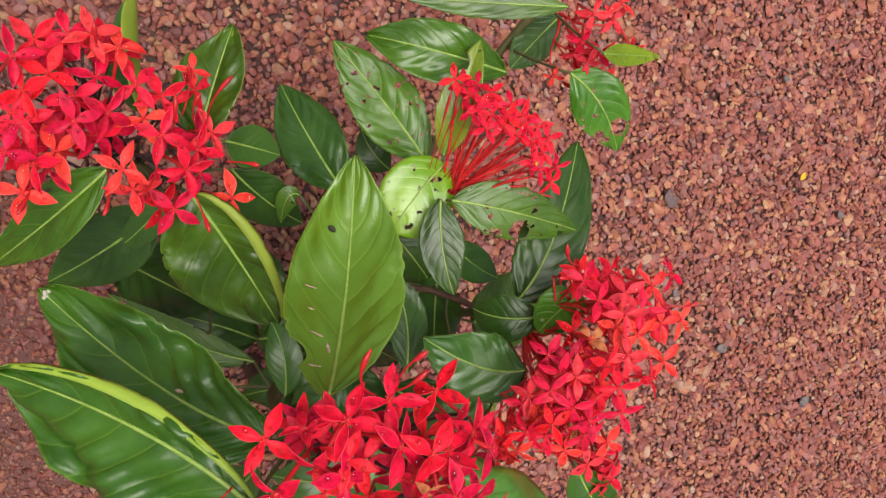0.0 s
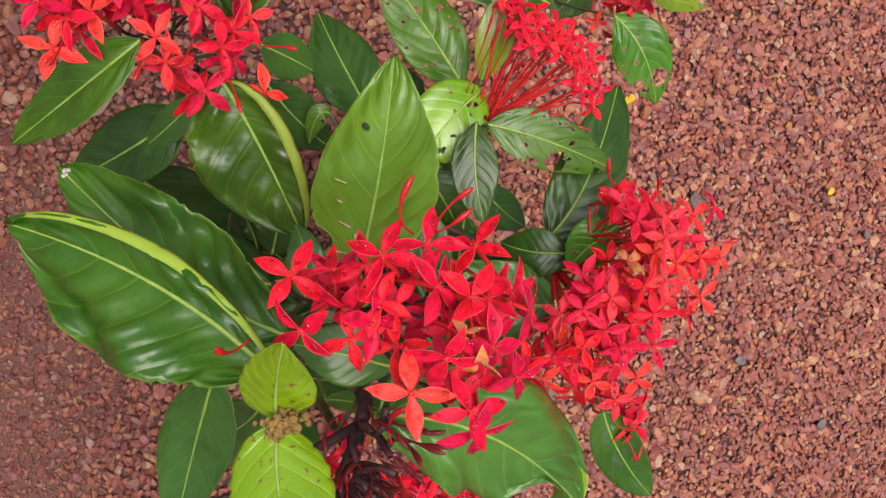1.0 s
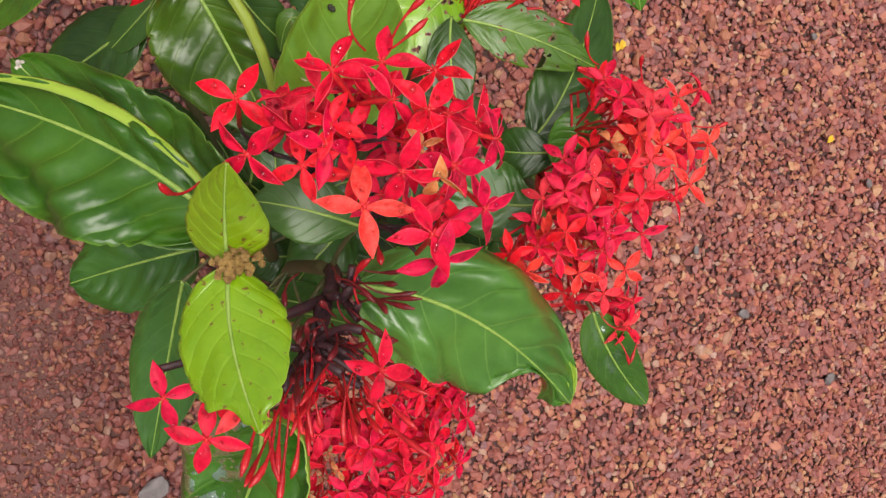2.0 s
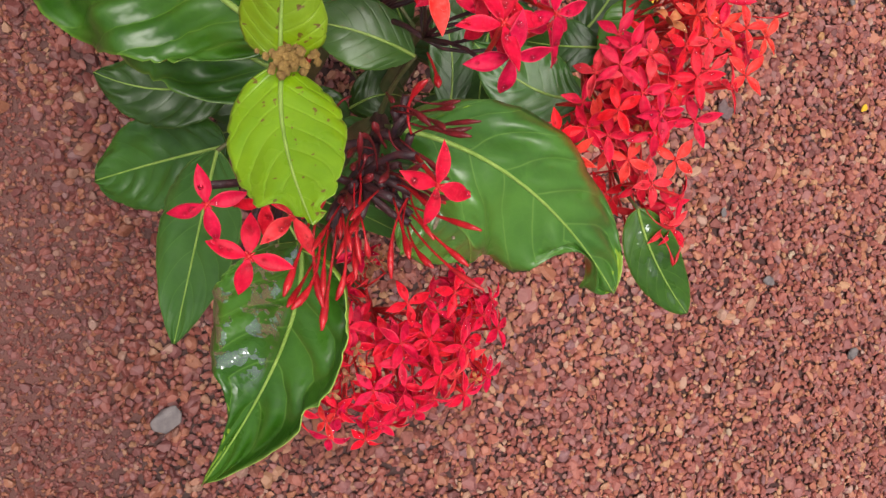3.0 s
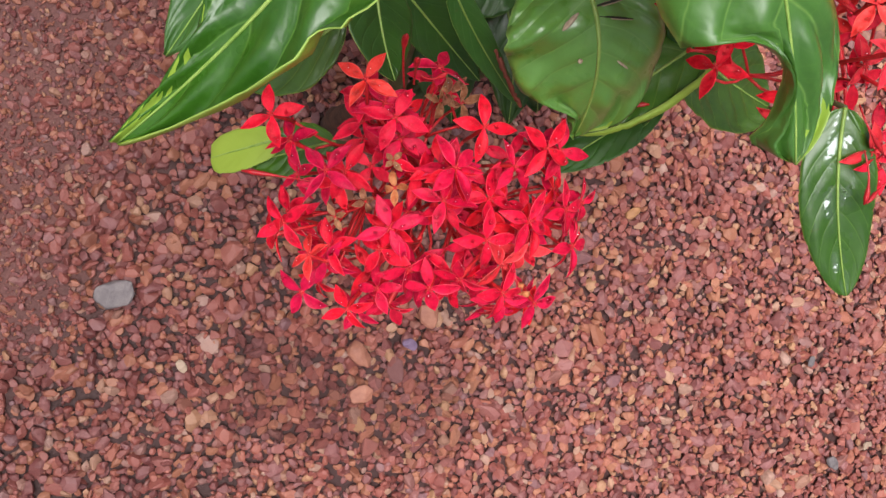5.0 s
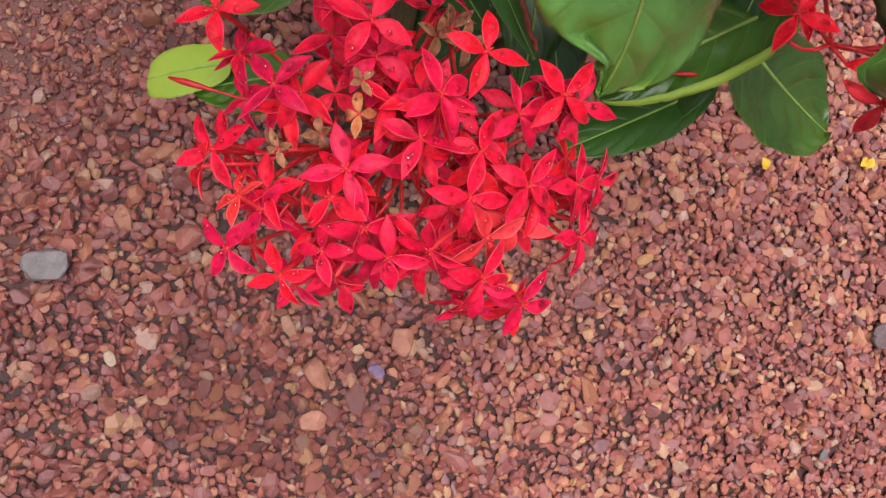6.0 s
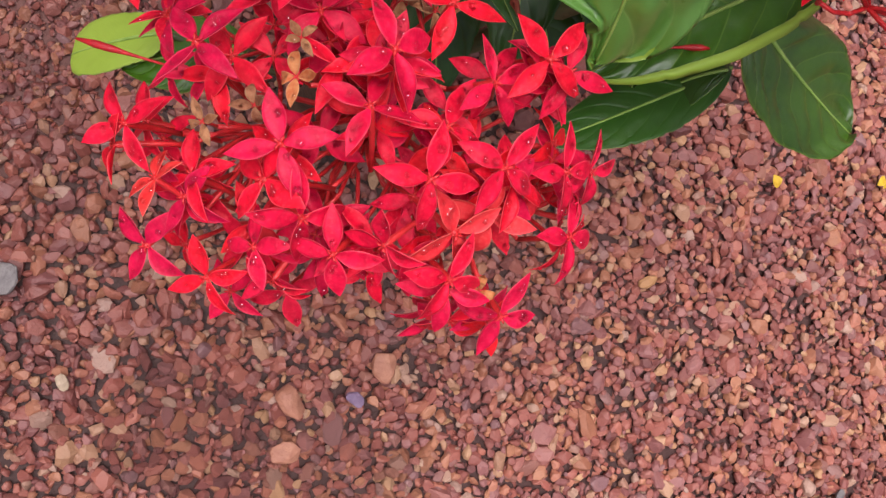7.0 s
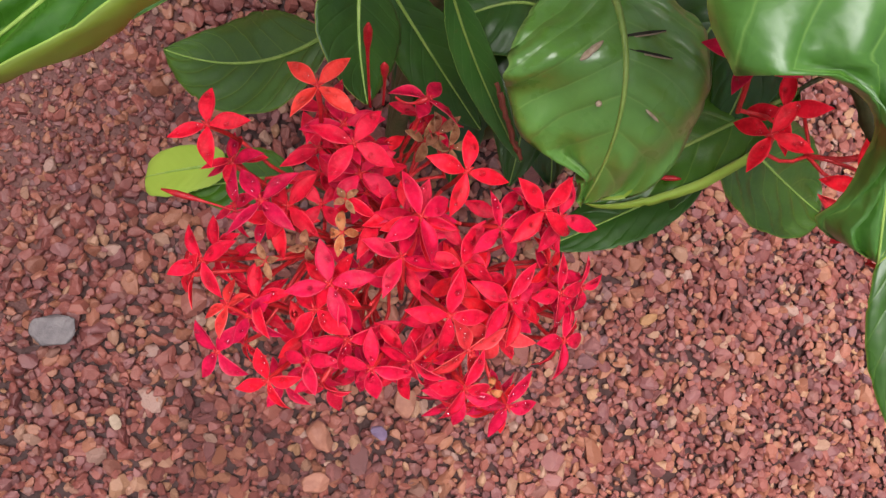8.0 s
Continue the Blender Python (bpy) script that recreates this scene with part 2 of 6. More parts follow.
def ground_material():
    """Red soil, dry where it is trodden; under the stones wet, and darkened for the shade in their gaps; beyond the
    loose stones the same gravel as a fine pattern of cells, the shade of its gaps painted dark.
    """
    m, t, b = material("laterite_soil")
    obj = t.nodes.new("ShaderNodeTexCoord").outputs["Object"]
    a, c, d = noise_at(t, obj, 7.0, 5.0), noise_at(t, obj, 90.0, 5.0), noise_at(t, obj, 600.0, 3.0)
    col = mix(t, step(t, a, 0.35, 0.7), (0.120, 0.038, 0.031), (0.175, 0.060, 0.049))
    col = mix(t, math_node(t, "MULTIPLY", step(t, c, 0.4, 0.7), 0.5), col, (0.21, 0.076, 0.060))
    col = mix(t, math_node(t, "MULTIPLY", step(t, d, 0.5, 0.75), 0.5), col, (0.075, 0.026, 0.02))
    trodden = t.nodes.new("ShaderNodeVectorMath")
    trodden.operation = "MULTIPLY_ADD"
    trodden.inputs[1].default_value, trodden.inputs[2].default_value = (6.45, 3.85, 0.0), (2.84, 1.19, 0.0)
    t.links.new(obj, trodden.inputs[0])
    reach = t.nodes.new("ShaderNodeVectorMath")
    reach.operation = "LENGTH"
    t.links.new(trodden.outputs[0], reach.inputs[0])
    ring = math_node(t, "ADD", reach.outputs["Value"], math_node(t, "MULTIPLY", c, 0.3))
    # Near-black soil under the stones also paints the shade of their gaps.
    col = mix(t, step(t, ring, 1.25, 1.6), col, (0.050, 0.016, 0.014))
    cells, gaps = t.nodes.new("ShaderNodeTexVoronoi"), t.nodes.new("ShaderNodeTexVoronoi")
    gaps.feature = "DISTANCE_TO_EDGE"
    for v in (cells, gaps):
        v.inputs["Scale"].default_value = 120.0
        t.links.new(obj, v.inputs["Vector"])
    pick = t.nodes.new("ShaderNodeSeparateColor")
    t.links.new(cells.outputs["Color"], pick.inputs[0])
    # Dark cell edges paint the shade between stones; the cells are dulled to match.
    gravel = mix(t, step(t, gaps.outputs["Distance"], 0.16, 0.02), ramp(t, pick.outputs[0], STONE_COLOURS), (0.045, 0.016, 0.014))
    gravel = mix(t, 0.3, gravel, (0.18, 0.048, 0.040))
    spread = t.nodes.new("ShaderNodeVectorMath")
    spread.operation = "MULTIPLY_ADD"
    spread.inputs[1].default_value, spread.inputs[2].default_value = (0.80, 1.0, 0.0), (-0.18, 0.41, 0.0)
    t.links.new(obj, spread.inputs[0])
    away = t.nodes.new("ShaderNodeVectorMath")
    away.operation = "LENGTH"
    t.links.new(spread.outputs[0], away.inputs[0])
    col = mix(t, step(t, math_node(t, "ADD", away.outputs["Value"], math_node(t, "MULTIPLY", a, 0.2)), 0.60, 0.70), col, gravel)
    t.links.new(darken_left(t, col), b.inputs["Base Color"])
    b.inputs["Roughness"].default_value = 0.7
    bump(t, b, math_node(t, "ADD", c, math_node(t, "MULTIPLY", d, 0.5)), 0.7, 0.003)
    return m


M = {
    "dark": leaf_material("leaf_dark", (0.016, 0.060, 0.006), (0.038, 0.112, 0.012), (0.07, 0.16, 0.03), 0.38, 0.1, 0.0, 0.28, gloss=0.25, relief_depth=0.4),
    "mid": leaf_material("leaf_green", (0.028, 0.092, 0.004), (0.064, 0.165, 0.008), (0.16, 0.28, 0.035), 0.36, 0.12, 0.0, 0.5, gloss=0.55, relief_depth=0.55),
    "sheen": leaf_material("leaf_sheen", (0.040, 0.118, 0.012), (0.080, 0.195, 0.022), (0.18, 0.31, 0.06), 0.36, 0.1, 0.0, 0.5, gloss=0.9, relief_depth=0.45),
    # The mid green darkened: shade on the two left leaves, put into their colour.
    "deep": leaf_material("leaf_shaded", (0.021, 0.076, 0.004), (0.050, 0.138, 0.008), (0.14, 0.26, 0.03), 0.38, 0.12, 0.0, 0.45, gloss=0.45, relief_depth=0.5),
    "holey": leaf_material("leaf_eaten", (0.036, 0.125, 0.006), (0.075, 0.205, 0.012), (0.16, 0.30, 0.04), 0.40, 0.45, 1.0, 0.4, gloss=0.3),
    "pale": leaf_material("leaf_pale", (0.028, 0.092, 0.012), (0.056, 0.145, 0.022), (0.13, 0.25, 0.05), 0.38, 0.15, 0.0, 0.3, gloss=0.35, relief_depth=0.3),
    "lime": leaf_material("leaf_lime", (0.150, 0.285, 0.004), (0.240, 0.395, 0.007), (0.30, 0.45, 0.05), 0.26, 0.9, 0.0, 0.3, gloss=0.9, relief_depth=0.35),
    "lime_eaten": leaf_material("leaf_lime_eaten", (0.13, 0.28, 0.008), (0.22, 0.39, 0.013), (0.32, 0.47, 0.05), 0.3, 0.5, 1.0, 0.4, relief_depth=0.3),
    "yellow": leaf_material("leaf_yellow", (0.13, 0.22, 0.015), (0.26, 0.34, 0.03), (0.36, 0.42, 0.07), 0.35, 0.8, 0.7, 0.3),
    "under": leaf_material("leaf_underside", (0.25, 0.36, 0.035), (0.31, 0.43, 0.055), (0.32, 0.44, 0.10), 0.5, 0.03, 0.0, 0.06, gloss=0.0, relief_depth=0.1),
    "under_eaten": leaf_material("leaf_underside_eaten", (0.10, 0.18, 0.03), (0.17, 0.27, 0.055), (0.26, 0.36, 0.1), 0.45, 0.1, 1.0, 0.2),
    "under_lime": leaf_material("leaf_underside_lime", (0.15, 0.26, 0.035), (0.24, 0.36, 0.065), (0.32, 0.44, 0.12), 0.45, 0.1, 0.7, 0.2),
    "fresh": leaf_material("leaf_fresh", (0.084, 0.195, 0.010), (0.130, 0.272, 0.018), (0.25, 0.40, 0.06), 0.36, 0.1, 0.0, 0.45, gloss=0.6, relief_depth=0.55),
    # Base green lightened to carry pale sky sheen that the coat alone lacks.
    "glossy": leaf_material("leaf_glossy", (0.092, 0.225, 0.030), (0.140, 0.315, 0.050), (0.21, 0.36, 0.08), 0.30, 0.15, 0.0, 0.5, gloss=1.0, relief_depth=0.5),
    "wet": leaf_material("leaf_wet", (0.024, 0.084, 0.005), (0.052, 0.142, 0.010), (0.15, 0.28, 0.05), 0.32, 0.1, 0.0, 0.45, gloss=0.5, film="broad"),
    "rain": leaf_material("leaf_rain", (0.024, 0.095, 0.005), (0.054, 0.165, 0.010), (0.15, 0.29, 0.04), 0.3, 0.1, 0.0, 0.35, gloss=0.5, film="narrow", relief_depth=0.3),
    "rib": plain_material("leaf_rib", (0.18, 0.30, 0.05), (0.30, 0.42, 0.10), 150.0, 0.4),
    "red": petal_material("petal_red", (0.58, 0.004, 0.026), (0.83, 0.009, 0.046), (0.93, 0.08, 0.11)),
    "crimson": petal_material("petal_crimson", (0.60, 0.002, 0.032), (0.87, 0.007, 0.056), (0.94, 0.09, 0.14)),
    "coral": petal_material("petal_coral", (0.76, 0.022, 0.034), (0.88, 0.048, 0.054), (0.95, 0.18, 0.16)),
    "dried": petal_material("petal_dried", (0.55, 0.14, 0.045), (0.66, 0.26, 0.10), (0.70, 0.42, 0.24), 0.7),
    "withered": petal_material("petal_withered", (0.26, 0.09, 0.045), (0.44, 0.19, 0.10), (0.50, 0.30, 0.19), 0.8),
    "tube": plain_material("flower_tube", (0.50, 0.010, 0.018), (0.72, 0.03, 0.034), 300.0, 0.4),
    "bud": plain_material("flower_bud", (0.34, 0.005, 0.012), (0.56, 0.014, 0.022), 260.0, 0.36),
    "tube_dry": plain_material("dried_stalk", (0.16, 0.035, 0.022), (0.30, 0.075, 0.045), 200.0, 0.7),
    "maroon": plain_material("flower_bud_dull", (0.085, 0.006, 0.010), (0.20, 0.010, 0.016), 260.0, 0.45),
    "stalk": plain_material("flower_stalk", (0.020, 0.010, 0.016), (0.075, 0.022, 0.026), 200.0, 0.5),
    "stem": plain_material("green_stem", (0.05, 0.07, 0.02), (0.12, 0.10, 0.04), 90.0, 0.6, 0.001),
    "bark": plain_material("bark", (0.05, 0.025, 0.016), (0.13, 0.065, 0.04), 80.0, 0.8, 0.002),
    "gall": plain_material("gall_crust", (0.14, 0.075, 0.02), (0.30, 0.18, 0.05), 400.0, 0.8, 0.001),
    "berry": plain_material("berry_skin", (0.018, 0.006, 0.014), (0.05, 0.012, 0.02), 120.0, 0.2),
}
drop_mat, drop_tree, drop_bsdf = material("water_drop")
drop_bsdf.inputs["Base Color"].default_value = (1, 1, 1, 1)
drop_bsdf.inputs["Roughness"].default_value = 0.02
drop_bsdf.inputs["IOR"].default_value = 1.33
drop_bsdf.inputs["Transmission Weight"].default_value = 1.0
M["drop"] = drop_mat
M["stone"], M["gravel"], M["soil"] = stone_material("stone", False), stone_material("gravel", True), ground_material()


# ---- mesh helpers ----
def mesh_from(name, verts, faces, mats, index=None, uv=None, smooth=True):
    me = bpy.data.meshes.new(name)
    me.from_pydata([tuple(v) for v in verts], [], faces)
    for k in mats:
        me.materials.append(M[k])
    if index is not None:
        me.polygons.foreach_set("material_index", index)
    me.polygons.foreach_set("use_smooth", [smooth] * len(faces))
    if uv is not None:
        layer = me.uv_layers.new(name="UVMap")
        loops = np.empty(len(me.loops), dtype=np.int32)
        me.loops.foreach_get("vertex_index", loops)
        layer.data.foreach_set("uv", np.asarray(uv, dtype=np.float32)[loops].ravel())
    me.update()
    return me


def part(name, me, parent, label=""):
    ob = new(name, me)
    ob.parent = parent
    if label:
        ob["label"] = label
    return ob


def unit(v):
    v = np.asarray(v, dtype=float)
    return v / (np.linalg.norm(v) + 1e-12)


def curve_points(a, b, c, n):
    """A curve from a to c that passes b halfway."""
    a, b, c = (np.asarray(p, dtype=float) for p in (a, b, c))
    ctrl = 2 * b - 0.5 * (a + c)
    u = np.linspace(0, 1, n)[:, None]
    return (1 - u) ** 2 * a + 2 * u * (1 - u) * ctrl + u ** 2 * c


def tube_geometry(points, radii, sides=6):
    """Vertices and faces of a round tube along points."""
    pts = np.asarray(points, dtype=float)
    n = len(pts)
    tang = np.gradient(pts, axis=0)
    ref = np.array([0.31, 0.17, 0.93]) if abs(unit(tang[0])[2]) < 0.9 else np.array([0.9, 0.3, 0.1])
    verts, faces = [], []
    for k in range(n):
        w = unit(tang[k])
        p = unit(np.cross(ref, w))
        q = np.cross(w, p)
        for s in range(sides):
            a = 2 * math.pi * s / sides
            verts.append(pts[k] + radii[k] * (math.cos(a) * p + math.sin(a) * q))
    for k in range(n - 1):
        for s in range(sides):
            s2 = (s + 1) % sides
            faces.append((k * sides + s, k * sides + s2, (k + 1) * sides + s2, (k + 1) * sides + s))
    faces.append(tuple(range(sides))[::-1])
    faces.append(tuple((n - 1) * sides + s for s in range(sides)))
    return verts, faces


def joined(pieces):
    """Several (vertices, faces) as one."""
    verts, faces = [], []
    for v, f in pieces:
        k = len(verts)
        verts.extend(v)
        faces.extend(tuple(i + k for i in q) for q in f)
    return verts, faces


# ---- leaves ----
leaf_rng = np.random.default_rng(5)
VIEW = unit((-0.36, 0.12, 0.92))


def leaf(shrub, base, mid, tip, width, left=(8, -6), right=(8, -6), kind="mid", roll=0.0, peak=0.46, bites=(), label="", face=None, wave=1.0, blunt=0.75, share=(1.0, 1.0), fold=0.0):
    """One leaf: a curved blade with thickness and quilted side veins, and its midrib. left and right: by how many degrees each
    half rises at the midrib and at its margin, seen from the base. bites: (place along, side, length, depth).
    share: how broad each half is against the width given. fold: where, from midrib to margin, the halves begin to turn."""
    nu, nv = 60, 25
    pts = curve_points(base, mid, tip, nu)
    tang = np.gradient(pts, axis=0)
    u = np.linspace(0, 1, nu)
    power = math.log(0.5) / math.log(peak)
    half = 0.5 * width * np.sin(math.pi * np.clip(u, 0.0, 1.0) ** power) ** blunt
    half = np.maximum(half, 0.0007)
    length = np.linalg.norm(np.diff(pts, axis=0), axis=1).sum()
    seed = leaf_rng.uniform(0, 100)
    top = np.zeros((nu, nv, 3))
    low = np.zeros((nu, nv, 3))
    uv = np.zeros((nu, nv, 2))
    thick = 0.00045
    toward = unit(face) if face is not None else VIEW
    for i in range(nu):
        t = unit(tang[i])
        side = unit(np.cross(toward, t))
        n = np.cross(t, side)
        r = radians(roll)
        side, n = math.cos(r) * side + math.sin(r) * n, math.cos(r) * n - math.sin(r) * side
        for s, (a0, a1) in ((1, left), (-1, right)):
            reach = half[i] * share[0 if s == 1 else 1]
            for bu, bs, bl, bd in bites:
                if bs == s:
                    d = abs(u[i] - bu) / bl
                    if d < 1:
                        reach *= 1 - bd * math.sqrt(1 - d * d)
            reach *= 1 + 0.03 * noise.noise((seed + s * 9, u[i] * 14, 0)) - 0.16 * max(0.0, noise.noise((seed * 3 + s * 5, u[i] * 26, 4.0)) - 0.28)
            p = np.zeros(2)
            m = nv // 2
            for k in range(m + 1):
                j = m + s * k
                f = k / m
                ang = radians(a0 + (a1 - a0) * (min(1.0, max(0.0, f - fold) / 0.16) if fold else f))
                if k:
                    p = p + reach / m * np.array([math.cos(ang), math.sin(ang)])
                cell = u[i] * 7 - f * 1.3 - f * f * 0.9 + 0.45 * noise.noise((seed, u[i] * 3, s * 2.0))
                quilt = abs(math.sin(math.pi * cell)) ** 0.8 * (0.55 + 0.8 * noise.noise((seed + 7.3 * math.floor(cell), s * 3.1, f * 1.5)))
                lift = wave * (0.0041 * (quilt - 0.3) * min(1, 3 * f * (1.15 - f)) + 0.010 * f * noise.noise((seed + 3 * s, u[i] * 4, f * 2)))
                if fold and f > fold and max(a0, a1) > 100:
                    lift *= 0.15
                lift *= min(1.4, (width / 0.048) ** 2.5) * (1.0 if kind in ("mid", "deep", "sheen", "wet", "rain", "fresh", "glossy") else 0.5)
                q = pts[i] + side * (s * p[0]) + n * (p[1] + lift)
                nrm = -s * math.sin(ang) * side + math.cos(ang) * n
                top[i, j], low[i, j] = q, q - nrm * thick
                uv[i, j] = (u[i], 0.5 + 0.5 * s * f)
    verts = np.concatenate([top.reshape(-1, 3), low.reshape(-1, 3)])
    uvs = np.concatenate([uv.reshape(-1, 2)] * 2)
    idx = np.arange(nu * nv).reshape(nu, nv)
    faces, index = [], []
    for i in range(nu - 1):
        for j in range(nv - 1):
            a, b, c, d = idx[i, j], idx[i, j + 1], idx[i + 1, j + 1], idx[i + 1, j]
            faces.append((int(a), int(d), int(c), int(b)))
            k = nu * nv
            faces.append((int(a + k), int(b + k), int(c + k), int(d + k)))
            index.extend((0, 1))
    rim = [idx[0, j] for j in range(nv)] + [idx[i, -1] for i in range(1, nu)] + [idx[-1, j] for j in range(nv - 2, -1, -1)] + [idx[i, 0] for i in range(nu - 2, 0, -1)]
    for a, b in zip(rim, rim[1:] + rim[:1]):
        faces.append((int(a), int(b), int(b + nu * nv), int(a + nu * nv)))
        index.append(1)
    blade = part("leaf", mesh_from("leaf", verts, faces, (kind, {"holey": "under_eaten", "lime_eaten": "under_lime", "yellow": "under_lime"}.get(kind, "under")), index, uvs), shrub, label or LEAF_LABELS[kind])
    m = nv // 2
    line = top[:, m].copy()
    for i in range(nu):
        line[i] += 0.0002 * VIEW
    rv, rf = tube_geometry(line, 0.0011 * (width / 0.05) ** 0.5 * (1.0 - 0.75 * u), 6)
    part("midrib", mesh_from("midrib", rv, rf, ("rib",)), blade, "pale raised midrib")
    start = np.asarray(base, dtype=float)
    near = min(BRANCHES, key=lambda q: np.linalg.norm((q - start) * (1.0, 1.0, 0.6)) + (0.08 if q[2] > start[2] + 0.01 else 0.0))
    pv, pf = tube_geometry(curve_points(near, 0.5 * (near + start) - (0, 0, 0.006), start + 0.02 * (pts[3] - start), 7), [0.0013, 0.0012, 0.0011, 0.0011, 0.001, 0.001, 0.0011], 6)
    part("petiole", mesh_from("petiole", pv, pf, ("stem",)), blade, "thin leaf stalk")
    return blade


LEAF_LABELS = {
    "sheen": "broad smooth green leaf with a chewed hook at its tip",
    "deep": "very broad green leaf with puckered side veins, coloured as in shade", "dark": "dark glossy green leaf", "glossy": "broad shiny leaf wet with rain", "fresh": "bright glossy green leaf with pale veins and scars", "mid": "broad glossy green leaf with side veins", "holey": "green leaf riddled with insect holes",
    "pale": "pale dull green leaf", "under": "pale yellowish green leaf", "rain": "glossy green leaf with streaks of rain water", "wet": "large green leaf with a shiny film of rain water", "lime_eaten": "bright lime green leaf chewed full of holes", "lime": "bright lime green leaf with brown flecks", "yellow": "yellowing leaf with chewed margin"}

# ---- flowers ----
flower_rng = np.random.default_rng(11)
FLOWERS = {}


def petal_geometry(length, width, angle, rise, curl, rng, tilt):
    """One lance-shaped, pointed petal from the middle outwards, keeled along its midline, with two sides and a rim."""
    nu, nv = 11, 7
    top = np.zeros((nu, nv, 3))
    uv = np.zeros((nu, nv, 2))
    p, h = 0.0006, 0.0
    ca, sa = math.cos(angle), math.sin(angle)
    cup, sway = rng.uniform(0.05, 0.42), rng.uniform(-0.07, 0.07)
    for i in range(nu):
        f = i / (nu - 1)
        a = rise + (curl - rise) * f
        if i:
            p += length / (nu - 1) * math.cos(a)
            h += length / (nu - 1) * math.sin(a)
        w = 0.5 * width * max(0.16 * (1 - f), math.sin(math.pi * f ** 0.95) ** 0.9 * (1 - 0.30 * f ** 3))
        for j in range(nv):
            g = 2 * j / (nv - 1) - 1
            y = g * w + sway * length * f * f
            z = h + cup * w * abs(g) ** 1.35 + tilt * g * w * (0.4 + f)
            top[i, j] = (p * ca - y * sa, p * sa + y * ca, z)
            uv[i, j] = (f, 0.5 + 0.5 * g)
    low = top - np.array([0, 0, 0.0003])
    verts = np.concatenate([top.reshape(-1, 3), low.reshape(-1, 3)])
    faces = []
    k = nu * nv
    for i in range(nu - 1):
        for j in range(nv - 1):
            a, b, c, d = i * nv + j, i * nv + j + 1, (i + 1) * nv + j + 1, (i + 1) * nv + j
            faces.append((a, d, c, b))
            faces.append((a + k, b + k, c + k, d + k))
    for i in range(nu - 1):
        for j in (0, nv - 1):
            a, d = i * nv + j, (i + 1) * nv + j
            faces.append((a, d, d + k, a + k))
    return verts, faces, np.concatenate([uv.reshape(-1, 2)] * 2), top


def flower_mesh(kind, variant):
    """Four petals round a throat with its style and anthers, on a slender tube, with drops of rain on some petals."""
    key = (kind, variant)
    if key in FLOWERS:
        return FLOWERS[key]
    rng = np.random.default_rng(100 + variant * 7 + len(kind))
    verts, faces, uvs, index = [], [], [], []

    def add(v, f, uv, mat):
        k = len(verts)
        verts.extend(v)
        uvs.extend(uv if uv is not None else [(0.5, 0.5)] * len(v))
        faces.extend(tuple(int(i) + k for i in q) for q in f)
        index.extend([mat] * len(f))

    drops = []
    shut = variant == 7
    for q in range(4):
        rise = radians(rng.uniform(-2, 26)) if not shut else radians(62)
        curl = radians(rng.uniform(-48, 6)) if not shut else radians(40)
        if kind in ("dried", "withered"):
            rise, curl = radians(rng.uniform(20, 75)), radians(rng.uniform(-150, 60))
        v, f, uv, top = petal_geometry(rng.uniform(0.0132, 0.0148), rng.uniform(0.0052, 0.0061), q * math.pi / 2 + rng.uniform(-0.13, 0.13), rise, curl, rng, rng.uniform(-0.4, 0.4))
        add(v, f, uv, 0)
        for again in range(int(rng.integers(1, 4))):
            drops.append((top[int(rng.integers(2, 9)), int(rng.integers(2, 5))], rng.uniform(0.0007, 0.0015)))
    v, f = tube_geometry([(0, 0, -0.024), (0.0004, 0, -0.012), (0, 0, -0.001), (0, 0, 0.0012)], [0.0008, 0.0009, 0.0012, 0.0006], 6)
    add(v, f, None, 1)
    for q in range(4):
        a = q * math.pi / 2 + math.pi / 4
        v, f = tube_geometry([(0, 0, 0.0005), (0.0011 * math.cos(a), 0.0011 * math.sin(a), 0.0015), (0.0021 * math.cos(a), 0.0021 * math.sin(a), 0.0014)], [0.0003, 0.0004, 0.0002], 4)
        add(v, f, None, 1)
    for c, r in drops:
        ring, grid = 8, []
        for a in (0.0, 0.5, 1.0):
            for s in range(ring):
                t = 2 * math.pi * s / ring
                grid.append((c[0] + r * math.cos(a * 1.5) * math.cos(t), c[1] + r * math.cos(a * 1.5) * math.sin(t), c[2] + 0.0001 + 0.75 * r * math.sin(a * 1.5)))
        f = [(k * ring + s, k * ring + (s + 1) % ring, (k + 1) * ring + (s + 1) % ring, (k + 1) * ring + s) for k in range(2) for s in range(ring)]
        f.append(tuple(2 * ring + s for s in range(ring)))
        add(grid, f, None, 2)
    FLOWERS[key] = mesh_from("flower", verts, faces, (kind, "tube", "drop"), index, uvs)
    return FLOWERS[key]


FLOWER_LABELS = {"red": "", "crimson": "", "coral": "orange-red four-petalled flower", "dried": "withered orange flower", "withered": "shrivelled tan flower"}


def bloom(head, place, normal, spin=0.0, size=1.0, kind="red", variant=0):
    """One flower of a head, its face along normal. Returns the end of its tube."""
    z = unit(normal)
    x = unit(np.cross((0.2, 1.0, 0.1), z))
    y = np.cross(z, x)
    m = Matrix(((x[0], y[0], z[0], place[0]), (x[1], y[1], z[1], place[1]), (x[2], y[2], z[2], place[2]), (0, 0, 0, 1)))
    ob = part("flower", flower_mesh(kind, variant), head, FLOWER_LABELS[kind])
    ob.matrix_basis = m @ Matrix.Rotation(radians(spin), 4, "Z") @ Matrix.Scale(size, 4)
    return np.asarray(place) - z * 0.023 * size


